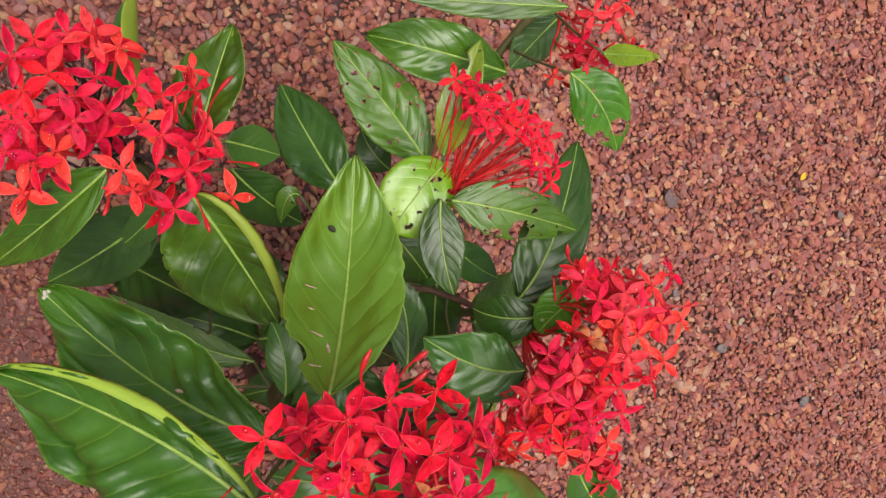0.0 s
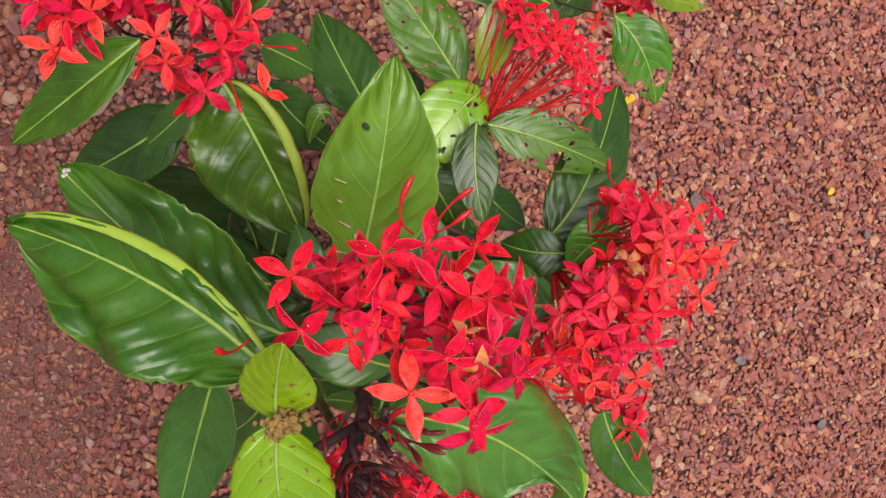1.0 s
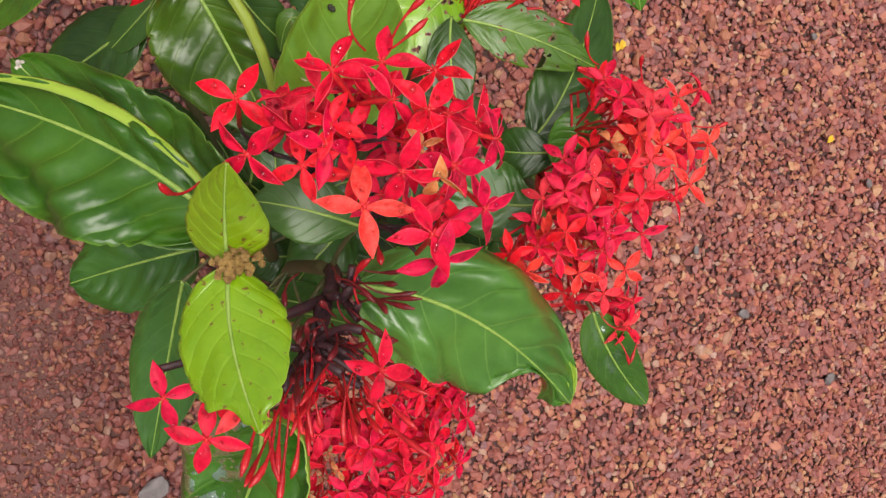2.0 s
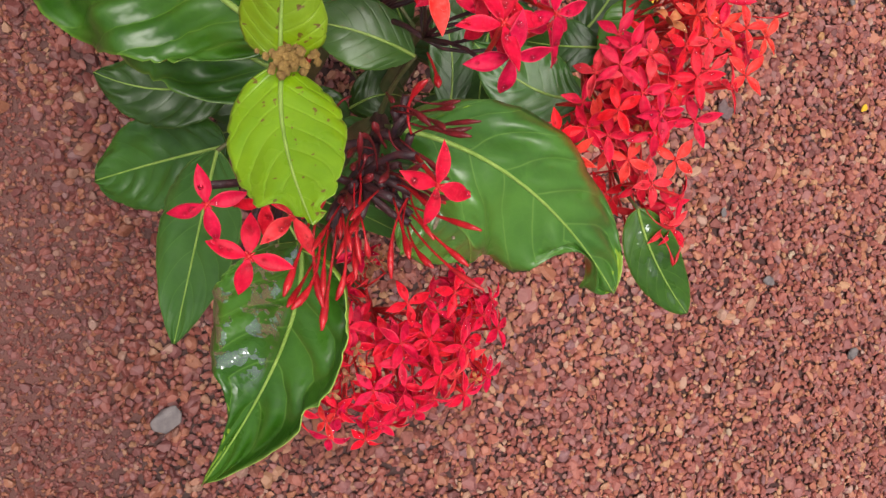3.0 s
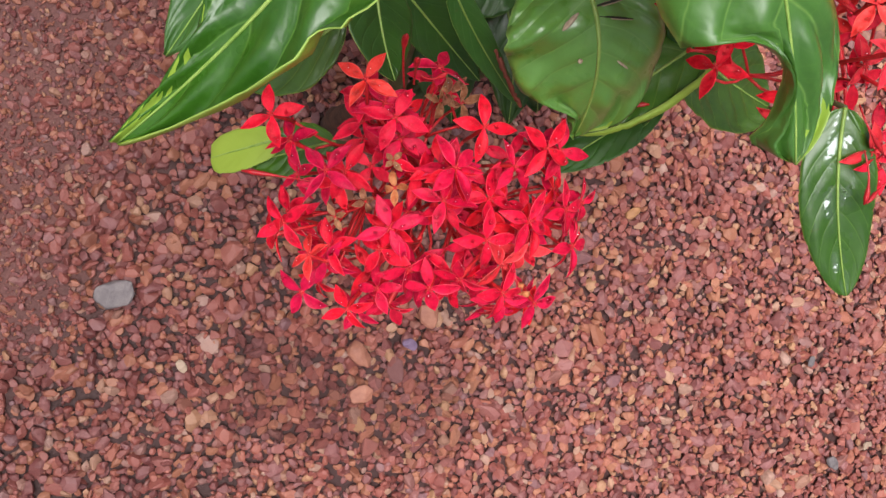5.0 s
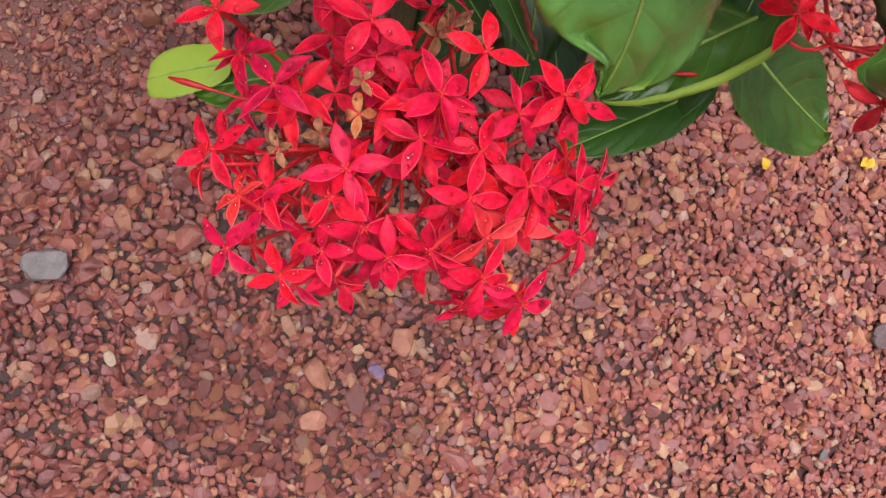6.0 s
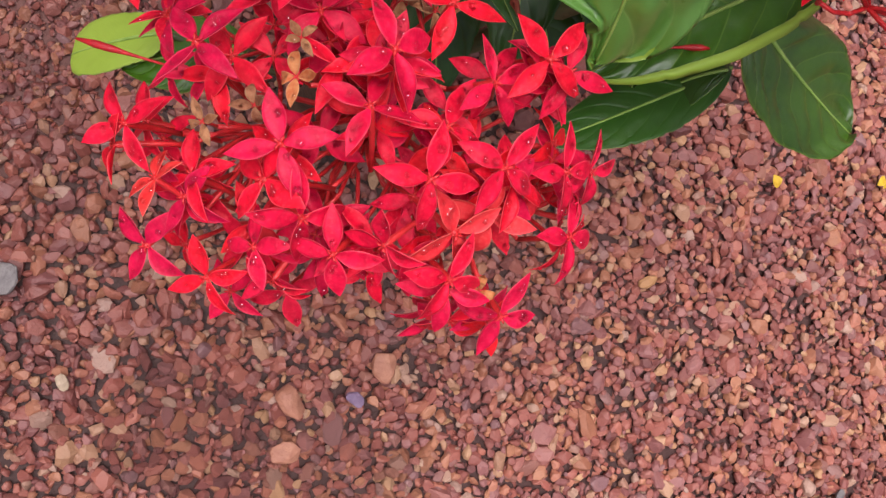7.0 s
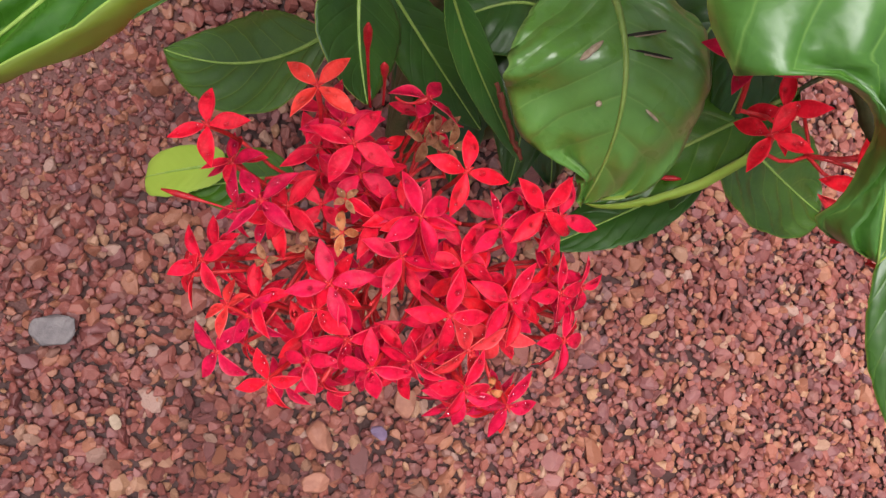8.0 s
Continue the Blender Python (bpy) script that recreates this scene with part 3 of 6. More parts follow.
def stalks(head, root, ends, kind="stalk", thin=0.0007, direct=False):
    """The branched stalk of a head: a short trunk, limbs, and one stalklet to each tube."""
    root = np.asarray(root, dtype=float)
    ends = [np.asarray(e, dtype=float) for e in ends]
    if not ends:
        return
    if direct:
        pieces = [tube_geometry(curve_points(root + flower_rng.normal(0, 0.003, 3), 0.5 * (root + e) + flower_rng.normal(0, 0.0015, 3), e, 6), [thin] * 6, 6) for e in ends]
        v, f = joined(pieces)
        part("stalk", mesh_from("stalk", v, f, (kind,)), head, "bundle of long thin red tubes")
        return
    middle = np.mean(ends, axis=0)
    fork = root + 0.35 * (middle - root)
    pieces = [tube_geometry(curve_points(root, 0.5 * (root + fork) + (0.002, 0.001, 0), fork, 5), [thin * 2.6, thin * 2.5, thin * 2.3, thin * 2.2, thin * 2.0], 6)]
    limbs = [fork + 0.55 * (e - fork) for e in ends[::6]]
    for l in limbs:
        pieces.append(tube_geometry(curve_points(fork, 0.5 * (fork + l) + flower_rng.normal(0, 0.002, 3), l, 4), [thin * 1.7, thin * 1.6, thin * 1.4, thin * 1.3], 5))
    for e in ends:
        l = min(limbs, key=lambda q: np.linalg.norm(q - e))
        pieces.append(tube_geometry(curve_points(l, 0.5 * (l + e) + flower_rng.normal(0, 0.002, 3), e, 4), [thin * 1.1, thin, thin, thin * 1.05], 5))
    v, f = joined(pieces)
    part("stalk", mesh_from("stalk", v, f, (kind,)), head, "dark branching flower stalk")


def filled(head, places, centre, count, size, kinds, seed=1, under=(0.009, 0.028)):
    """Flowers of the lower tiers, beneath and between the upper ones. Returns the ends of their tubes."""
    rng = np.random.default_rng(seed)
    places = [np.asarray(p, dtype=float) for p in places]
    centre = np.asarray(centre, dtype=float)
    out = []
    for k in range(count):
        a, b = places[int(rng.integers(len(places)))], places[int(rng.integers(len(places)))]
        if np.linalg.norm(a - b) > 0.045:
            b = a
        p = a + (b - a) * rng.uniform(0.3, 0.7)
        d = unit(p - centre)
        p = p - VIEW * rng.uniform(*under) - d * 0.004 + rng.normal(0, 0.003, 3)
        out.append(bloom(head, p, unit(d + 0.4 * VIEW + rng.normal(0, 0.3, 3)), rng.uniform(0, 90), size * rng.uniform(0.85, 1.05), kinds[int(rng.integers(len(kinds)))], int(rng.integers(0, 7))))
    return out


def flower_head(shrub, label):
    head = new("flower_head")
    head.empty_display_size = 0.02
    head.parent = shrub
    head["label"] = label
    return head


def bud(head, root, tip, thick=1.0, kind="bud"):
    """A closed, club-shaped bud on a thin tube."""
    root, tip = np.asarray(root, float), np.asarray(tip, float)
    bend = 0.5 * (root + tip) + flower_rng.normal(0, 0.0018, 3)
    pts = curve_points(root, bend, tip, 9)
    prof = np.array([0.34, 0.33, 0.33, 0.34, 0.37, 0.50, 0.92, 0.98, 0.30]) * 0.00145 * thick
    v, f = tube_geometry(pts, prof, 7)
    part("bud", mesh_from("bud", v, f, (kind,)), head, "dull maroon bud" if kind == "maroon" else "")


BRANCHES = []


def stem(shrub, a, b, c, r0, r1, kind="bark", label="brown woody stem"):
    n = 14
    pts = curve_points(a, b, c, n)
    for k in range(1, n - 1):
        pts[k] += 0.0012 * np.array(noise.noise_vector((k * 0.9 + r0 * 1000, a[0] * 50, b[1] * 50)))
    BRANCHES.extend(pts[2:])
    knots = [1 + 0.18 * (k % 4 == 0) for k in range(n)]
    v, f = tube_geometry(pts, [(r0 + (r1 - r0) * k / (n - 1)) * knots[k] for k in range(n)], 9)
    part("stem", mesh_from("stem", v, f, (kind,)), shrub, label)


# ---- ground: one sheet of red soil to the horizon ----
def soil_height(x, y):
    return 0.004 * noise.noise((x * 6, y * 6, 3.1)) + 0.0015 * noise.noise((x * 40, y * 40, 1.7))


def build_ground():
    ticks = [-400, -100, -30, -8, -3, -1.5, -1.0] + [k * 0.025 - 0.8 for k in range(78)] + [1.3, 1.8, 3, 8, 30, 100, 400]
    verts = [(x, y, soil_height(x, y) - 0.0035) for y in ticks for x in ticks]
    n = len(ticks)
    faces = [(j * n + i, j * n + i + 1, (j + 1) * n + i + 1, (j + 1) * n + i) for j in range(n - 1) for i in range(n - 1)]
    g = new("ground", mesh_from("ground", verts, faces, ("soil",)))
    return tagged(g, "red laterite soil strewn with loose gravel", "ground", kind="structure")


ground = build_ground()

# ---- the shrub ----
shrub = tagged(new("flowering_shrub"), "low shrub with glossy leaves and scarlet flower heads in gravel", "shrub")
shrub.empty_display_size = 0.05

# ---- woody stems ----
stem(shrub, (-0.1223, -0.3154, 0.0000), (-0.1283, -0.3114, 0.0800), (-0.1123, -0.3054, 0.1600), 0.009, 0.007)
stem(shrub, (-0.1123, -0.3054, 0.1600), (-0.1667, -0.1594, 0.2250), (-0.2000, -0.0700, 0.3300), 0.005, 0.0028, 'stem', 'slender brown-green branch')
stem(shrub, (-0.1123, -0.3054, 0.1600), (-0.0638, -0.2010, 0.2475), (-0.0340, -0.1370, 0.3750), 0.005, 0.0028, 'stem', 'slender brown-green branch')
stem(shrub, (-0.1123, -0.3054, 0.1600), (0.0193, -0.1346, 0.2200), (0.1000, -0.0300, 0.3200), 0.005, 0.0028, 'stem', 'slender brown-green branch')
stem(shrub, (-0.1123, -0.3054, 0.1600), (-0.0489, -0.2524, 0.2450), (-0.0100, -0.2200, 0.3700), 0.005, 0.0028, 'stem', 'slender brown-green branch')
stem(shrub, (-0.1123, -0.3054, 0.1600), (-0.1574, -0.2400, 0.3100), (-0.1850, -0.2000, 0.5000), 0.005, 0.0028, 'stem', 'slender brown-green branch')
stem(shrub, (-0.1123, -0.3054, 0.1600), (-0.1233, -0.3299, 0.2050), (-0.1300, -0.3450, 0.2900), 0.005, 0.0028, 'stem', 'slender brown-green branch')
stem(shrub, (-0.1123, -0.3054, 0.1600), (-0.1479, -0.2605, 0.3100), (-0.1698, -0.2330, 0.5000), 0.005, 0.0028, 'stem', 'slender brown-green branch')
stem(shrub, (-0.0100, -0.2200, 0.3700), (0.0063, -0.2469, 0.3750), (0.0026, -0.2738, 0.4000), 0.003, 0.002, 'stem', 'slender brown-green branch')
stem(shrub, (0.0044, -0.2389, 0.3300), (-0.0390, -0.2034, 0.3350), (-0.0797, -0.1855, 0.3300), 0.0024, 0.0018, 'bark', 'thin brown twig')

stem(shrub, (-0.1270, -0.3031, 0.3720), (-0.1178, -0.3116, 0.3680), (-0.1075, -0.3178, 0.3600), 0.0009, 0.0007, 'tube_dry', 'thin dried reddish stalk')
stem(shrub, (-0.1290, -0.3000, 0.3700), (-0.1200, -0.3090, 0.3670), (-0.1090, -0.3160, 0.3590), 0.0007, 0.0006, 'tube_dry', 'thin dried reddish stalk')

# ---- leaves ----
leaf(shrub, (-0.1887, -0.2105, 0.4550), (-0.2286, -0.1752, 0.4300), (-0.2695, -0.1165, 0.3850), 0.0630, left=(4, 0), right=(14, 10), wave=1.1, peak=0.5, blunt=0.6, kind='deep')
leaf(shrub, (-0.2132, -0.2021, 0.5350), (-0.2461, -0.1636, 0.5050), (-0.2920, -0.1347, 0.4580), 0.0765, left=(-4, -12), right=(14, 172), fold=0.73, share=(1.0, 0.55), wave=1.1, peak=0.56, blunt=0.5, kind='deep')
leaf(shrub, (-0.1641, -0.1820, 0.5000), (-0.1296, -0.1467, 0.4520), (-0.1022, -0.0877, 0.4300), 0.0625, left=(4, -10), right=(24, 8), kind='fresh', wave=0.45, bites=((0.18, 1, 0.05, 0.3),))
leaf(shrub, (-0.1862, -0.0880, 0.4050), (-0.1722, -0.1252, 0.4000), (-0.1573, -0.1738, 0.3900), 0.0733, left=(18, 172), fold=0.72, right=(0, -16), share=(0.72, 1.0), blunt=0.55, wave=0.6, kind='mid')
leaf(shrub, (-0.2223, -0.0642, 0.4200), (-0.2535, -0.0823, 0.4000), (-0.2886, -0.1019, 0.3600), 0.0307, kind='mid', left=(25, 10), right=(5, 0))
leaf(shrub, (-0.2007, -0.0985, 0.3500), (-0.2307, -0.1143, 0.3300), (-0.2678, -0.1287, 0.3000), 0.0408, kind='dark')
leaf(shrub, (-0.1920, -0.0917, 0.3600), (-0.2088, -0.1046, 0.3500), (-0.2267, -0.1169, 0.3300), 0.0188, kind='pale')
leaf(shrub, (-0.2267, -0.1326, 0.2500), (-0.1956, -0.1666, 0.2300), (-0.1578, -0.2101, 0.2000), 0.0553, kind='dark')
leaf(shrub, (-0.1675, -0.2097, 0.3300), (-0.2056, -0.1830, 0.3200), (-0.2379, -0.1459, 0.3000), 0.0222, kind='holey')
leaf(shrub, (-0.1976, -0.0422, 0.4000), (-0.1885, -0.0115, 0.3850), (-0.1778, 0.0216, 0.3600), 0.0349, kind='pale', right=(70, 125))
leaf(shrub, (-0.1744, -0.0627, 0.4000), (-0.1576, -0.0364, 0.3950), (-0.1374, -0.0086, 0.3850), 0.0408, kind='mid', right=(45, 25))
leaf(shrub, (-0.0806, -0.1202, 0.3200), (-0.0878, -0.0844, 0.3000), (-0.0912, -0.0465, 0.2750), 0.0443, kind='dark')
leaf(shrub, (-0.0411, -0.1078, 0.3760), (-0.0523, -0.0707, 0.3600), (-0.0705, -0.0265, 0.3450), 0.0419, kind='holey')
leaf(shrub, (0.0239, -0.0682, 0.3800), (-0.0231, -0.0454, 0.3850), (-0.0536, -0.0278, 0.3600), 0.0381, kind='mid', left=(10, 5), right=(25, -10))
leaf(shrub, (0.0644, -0.0373, 0.4000), (0.0142, -0.0245, 0.3900), (-0.0333, -0.0114, 0.3800), 0.0195, kind='mid')
leaf(shrub, (-0.0322, -0.1073, 0.3850), (-0.0208, -0.0770, 0.4000), (0.0001, -0.0453, 0.4000), 0.0255, kind='yellow', right=(40, 30))
leaf(shrub, (-0.0314, -0.1130, 0.3820), (-0.0565, -0.1274, 0.3850), (-0.0800, -0.1494, 0.3780), 0.0446, kind='lime_eaten', blunt=0.55, wave=0.4, left=(4, -8), right=(4, -8), bites=((0.93, 1, 0.07, 0.6),))
leaf(shrub, (-0.0469, -0.1306, 0.4000), (-0.0546, -0.1578, 0.4050), (-0.0540, -0.1874, 0.4050), 0.0276, kind='dark')
leaf(shrub, (-0.0397, -0.1327, 0.4000), (-0.0073, -0.1480, 0.4100), (0.0353, -0.1725, 0.4100), 0.0344, kind='holey')
leaf(shrub, (-0.0093, -0.2062, 0.4000), (0.0241, -0.1749, 0.4000), (0.0668, -0.1240, 0.3800), 0.0436, kind='dark', blunt=0.6)
leaf(shrub, (0.0068, -0.1983, 0.4500), (-0.0045, -0.2072, 0.4400), (-0.0158, -0.2193, 0.4300), 0.0288, kind='holey', blunt=0.55)
leaf(shrub, (-0.0057, -0.2147, 0.4200), (-0.0275, -0.2105, 0.4100), (-0.0374, -0.2046, 0.3900), 0.0297, kind='dark')
leaf(shrub, (-0.0294, -0.2391, 0.4300), (-0.0537, -0.2310, 0.4200), (-0.0826, -0.2029, 0.4150), 0.0445, kind='pale')
leaf(shrub, (0.0774, -0.0799, 0.3700), (0.0971, -0.1074, 0.3700), (0.1104, -0.1419, 0.3600), 0.0397, kind='holey')
leaf(shrub, (0.0854, -0.0706, 0.4000), (0.1098, -0.0760, 0.3900), (0.1439, -0.0832, 0.3800), 0.0148, kind='lime')
leaf(shrub, (0.1216, -0.0436, 0.3000), (0.0961, -0.0574, 0.3000), (0.0722, -0.0720, 0.3000), 0.0302, kind='dark')
leaf(shrub, (-0.1529, -0.0688, 0.3600), (-0.1360, -0.0774, 0.3500), (-0.1199, -0.0864, 0.3400), 0.0270, kind='pale')
leaf(shrub, (-0.1505, -0.0872, 0.3400), (-0.1335, -0.1123, 0.3300), (-0.1121, -0.1344, 0.3200), 0.0325, kind='dark')
leaf(shrub, (-0.1142, -0.1132, 0.3400), (-0.1224, -0.1135, 0.3400), (-0.1279, -0.1287, 0.3300), 0.0136, kind='holey')
leaf(shrub, (-0.0798, -0.2419, 0.3600), (-0.0715, -0.2051, 0.3600), (-0.0757, -0.1765, 0.3600), 0.0275, kind='dark')
leaf(shrub, (-0.0553, -0.1599, 0.3300), (-0.0453, -0.1799, 0.3300), (-0.0333, -0.2033, 0.3200), 0.0328, kind='dark')
leaf(shrub, (-0.0195, -0.1727, 0.3300), (-0.0033, -0.1956, 0.3300), (0.0127, -0.2108, 0.3300), 0.0259, kind='dark')
leaf(shrub, (-0.1697, -0.2047, 0.4200), (-0.1648, -0.1831, 0.4200), (-0.1646, -0.1657, 0.4100), 0.0203, kind='pale')
leaf(shrub, (-0.0372, -0.1192, 0.3000), (-0.0465, -0.1046, 0.3000), (-0.0473, -0.0886, 0.2900), 0.0237, kind='dark')
leaf(shrub, (-0.1661, -0.2119, 0.5400), (-0.1852, -0.2013, 0.5400), (-0.2021, -0.1945, 0.5300), 0.0245, kind='pale')
leaf(shrub, (-0.2200, -0.2109, 0.5670), (-0.2263, -0.2323, 0.5800), (-0.2272, -0.2563, 0.6000), 0.0369, kind='lime', wave=0.5, left=(0, -22), right=(0, -22), blunt=0.55, bites=((0.88, -1, 0.10, 0.55), (0.97, -1, 0.04, 0.7), (0.93, 1, 0.03, 0.45)))
leaf(shrub, (-0.2199, -0.2097, 0.5650), (-0.2190, -0.1939, 0.5750), (-0.2173, -0.1776, 0.5900), 0.0283, kind='lime', peak=0.32, left=(5, -30), right=(5, -30))
leaf(shrub, (-0.1719, -0.2360, 0.5200), (-0.1140, -0.2692, 0.5100), (-0.0613, -0.3321, 0.4860), 0.0677, kind='sheen', left=(8, -50), right=(2, -8), bites=((0.84, -1, 0.11, 0.93),), peak=0.57, blunt=0.58, wave=1.3)
leaf(shrub, (-0.0216, -0.3000, 0.4560), (-0.0104, -0.3317, 0.4510), (0.0098, -0.3659, 0.4460), 0.0296, kind='rain', blunt=0.55, wave=0.5)
leaf(shrub, (-0.2200, -0.2372, 0.4000), (-0.2345, -0.2813, 0.3700), (-0.2549, -0.3382, 0.3470), 0.0427, kind='pale')
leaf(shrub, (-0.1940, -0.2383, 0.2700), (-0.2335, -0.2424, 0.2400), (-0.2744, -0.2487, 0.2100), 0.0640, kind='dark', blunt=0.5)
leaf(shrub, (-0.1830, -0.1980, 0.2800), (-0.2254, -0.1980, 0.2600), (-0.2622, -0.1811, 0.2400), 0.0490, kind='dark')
leaf(shrub, (-0.2150, -0.2690, 0.5250), (-0.2235, -0.3160, 0.4950), (-0.2602, -0.3778, 0.4527), 0.0600, kind='wet', left=(2, 68), fold=0.62, right=(-12, -28), share=(1.02, 1.2), blunt=0.82, peak=0.46, bites=((0.88, -1, 0.20, 0.72), (0.60, 1, 0.03, 0.15)))
slit_leaf = leaf(shrub, (-0.1231, -0.2614, 0.4030), (-0.1040, -0.2945, 0.4130), (-0.0855, -0.3250, 0.3740), 0.0800, kind='glossy', blunt=0.38, wave=0.7, left=(0, -46), right=(-2, -8), share=(0.84, 0.90), bites=((0.88, -1, 0.035, 0.65), (0.95, -1, 0.08, 0.75)), peak=0.49, face=(-0.3, -0.05, 1.0))
leaf(shrub, (-0.1842, -0.2817, 0.3600), (-0.1765, -0.3027, 0.3600), (-0.1650, -0.3231, 0.3600), 0.0369, kind='dark', wave=0.3, face=(0.35, 0.35, 0.9), right=(8, 0))
leaf(shrub, (-0.1566, -0.2767, 0.3700), (-0.1321, -0.2922, 0.3500), (-0.1002, -0.3146, 0.3400), 0.0145, kind='pale')
leaf(shrub, (-0.0121, -0.2478, 0.3600), (-0.0513, -0.2892, 0.3600), (-0.0770, -0.3198, 0.3500), 0.0506, kind='mid', left=(4, 165), fold=0.78, right=(0, -5), share=(0.86, 1.0), blunt=0.6, wave=0.5, label='dark green leaf with one margin rolled over')
leaf(shrub, (-0.0200, -0.2870, 0.3300), (-0.0310, -0.2970, 0.3150), (-0.0287, -0.3062, 0.2920), 0.0200, kind='dark')
leaf(shrub, (-0.0131, -0.2809, 0.3200), (-0.0418, -0.3101, 0.3200), (-0.0713, -0.3387, 0.3200), 0.0266, kind='dark')
leaf(shrub, (-0.0002, -0.2476, 0.3000), (0.0410, -0.2540, 0.2850), (0.0850, -0.2570, 0.2700), 0.0590, kind='mid', blunt=0.4, wave=0.5)
leaf(shrub, (-0.1985, -0.3556, 0.3000), (-0.2130, -0.3640, 0.2900), (-0.2250, -0.3715, 0.2750), 0.0205, kind='under', blunt=0.22, peak=0.56)
leaf(shrub, (-0.1819, -0.2921, 0.3000), (-0.2054, -0.3124, 0.2800), (-0.2392, -0.3185, 0.2600), 0.0462, kind='mid', wave=0.3)
leaf(shrub, (-0.1683, -0.2708, 0.3200), (-0.1414, -0.2844, 0.3100), (-0.1087, -0.3008, 0.3000), 0.0278, kind='dark')
leaf(shrub, (-0.1266, -0.2389, 0.3000), (-0.1004, -0.2681, 0.3000), (-0.0879, -0.3176, 0.3000), 0.0395, kind='dark')
leaf(shrub, (-0.0313, -0.1937, 0.3300), (-0.0370, -0.2257, 0.3200), (-0.0390, -0.2542, 0.3100), 0.0389, kind='dark')
leaf(shrub, (-0.1738, -0.3502, 0.3100), (-0.1901, -0.3591, 0.3000), (-0.2084, -0.3702, 0.2900), 0.0272, kind='mid')
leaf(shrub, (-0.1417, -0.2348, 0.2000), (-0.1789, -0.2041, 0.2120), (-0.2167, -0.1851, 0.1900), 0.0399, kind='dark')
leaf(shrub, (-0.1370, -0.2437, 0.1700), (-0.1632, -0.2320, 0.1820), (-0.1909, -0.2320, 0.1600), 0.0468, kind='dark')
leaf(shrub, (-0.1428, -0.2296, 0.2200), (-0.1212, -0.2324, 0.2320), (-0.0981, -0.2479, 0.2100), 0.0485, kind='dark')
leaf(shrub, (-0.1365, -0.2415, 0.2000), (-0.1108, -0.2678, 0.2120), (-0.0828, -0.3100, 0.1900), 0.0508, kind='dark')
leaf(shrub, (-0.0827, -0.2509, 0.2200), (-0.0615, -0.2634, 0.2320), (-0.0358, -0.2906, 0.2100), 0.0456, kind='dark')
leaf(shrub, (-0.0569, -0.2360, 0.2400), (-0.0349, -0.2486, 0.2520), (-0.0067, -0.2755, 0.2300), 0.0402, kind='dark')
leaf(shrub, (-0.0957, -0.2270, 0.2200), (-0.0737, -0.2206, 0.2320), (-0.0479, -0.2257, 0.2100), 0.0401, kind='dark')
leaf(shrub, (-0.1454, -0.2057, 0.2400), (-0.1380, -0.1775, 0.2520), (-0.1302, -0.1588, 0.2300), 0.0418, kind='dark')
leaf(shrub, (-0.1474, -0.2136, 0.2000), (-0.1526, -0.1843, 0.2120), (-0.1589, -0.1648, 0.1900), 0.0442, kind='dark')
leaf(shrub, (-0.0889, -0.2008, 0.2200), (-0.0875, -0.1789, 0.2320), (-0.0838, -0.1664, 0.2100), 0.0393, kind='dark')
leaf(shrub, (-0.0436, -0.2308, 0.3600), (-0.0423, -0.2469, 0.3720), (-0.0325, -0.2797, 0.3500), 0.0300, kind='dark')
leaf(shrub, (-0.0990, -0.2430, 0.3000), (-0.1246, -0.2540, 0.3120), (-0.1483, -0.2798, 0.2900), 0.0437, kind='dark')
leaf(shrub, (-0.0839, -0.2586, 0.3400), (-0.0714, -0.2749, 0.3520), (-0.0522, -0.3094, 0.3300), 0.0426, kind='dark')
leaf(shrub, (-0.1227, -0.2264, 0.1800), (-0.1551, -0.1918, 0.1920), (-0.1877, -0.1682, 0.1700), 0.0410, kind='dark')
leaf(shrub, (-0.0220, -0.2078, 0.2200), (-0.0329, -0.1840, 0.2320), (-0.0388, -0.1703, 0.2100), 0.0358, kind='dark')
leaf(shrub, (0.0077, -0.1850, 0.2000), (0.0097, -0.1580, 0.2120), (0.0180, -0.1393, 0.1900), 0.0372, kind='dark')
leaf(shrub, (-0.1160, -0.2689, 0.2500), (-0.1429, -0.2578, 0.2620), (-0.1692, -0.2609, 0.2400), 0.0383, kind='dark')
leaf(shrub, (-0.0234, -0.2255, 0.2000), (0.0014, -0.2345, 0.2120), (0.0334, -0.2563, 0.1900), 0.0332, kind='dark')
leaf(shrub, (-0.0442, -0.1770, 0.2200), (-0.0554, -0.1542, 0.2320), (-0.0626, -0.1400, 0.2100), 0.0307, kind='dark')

head = flower_head(shrub, 'dome of scarlet and orange-red four-petalled flowers')
ends, places = [], []
places.append((-0.2417, -0.0500, 0.4300))
ends.append(bloom(head, places[-1], (-0.44, 0.26, 0.86), 33, 1.17, 'coral', 0))
places.append((-0.2312, -0.0385, 0.4429))
ends.append(bloom(head, places[-1], (-0.00, -0.05, 1.00), 17, 1.01, 'red', 2))
places.append((-0.2513, -0.0337, 0.4301))
ends.append(bloom(head, places[-1], (-0.06, 0.06, 1.00), 14, 1.01, 'red', 5))
places.append((-0.2349, -0.0157, 0.4333))
ends.append(bloom(head, places[-1], (-0.24, 0.31, 0.92), 61, 1.01, 'red', 3))
places.append((-0.2021, -0.0107, 0.4298))
ends.append(bloom(head, places[-1], (0.27, 0.69, 0.68), 80, 1.01, 'coral', 6))
places.append((-0.2124, -0.0023, 0.4319))
ends.append(bloom(head, places[-1], (0.17, 0.20, 0.96), 10, 1.01, 'coral', 5))
places.append((-0.2607, -0.0642, 0.4305))
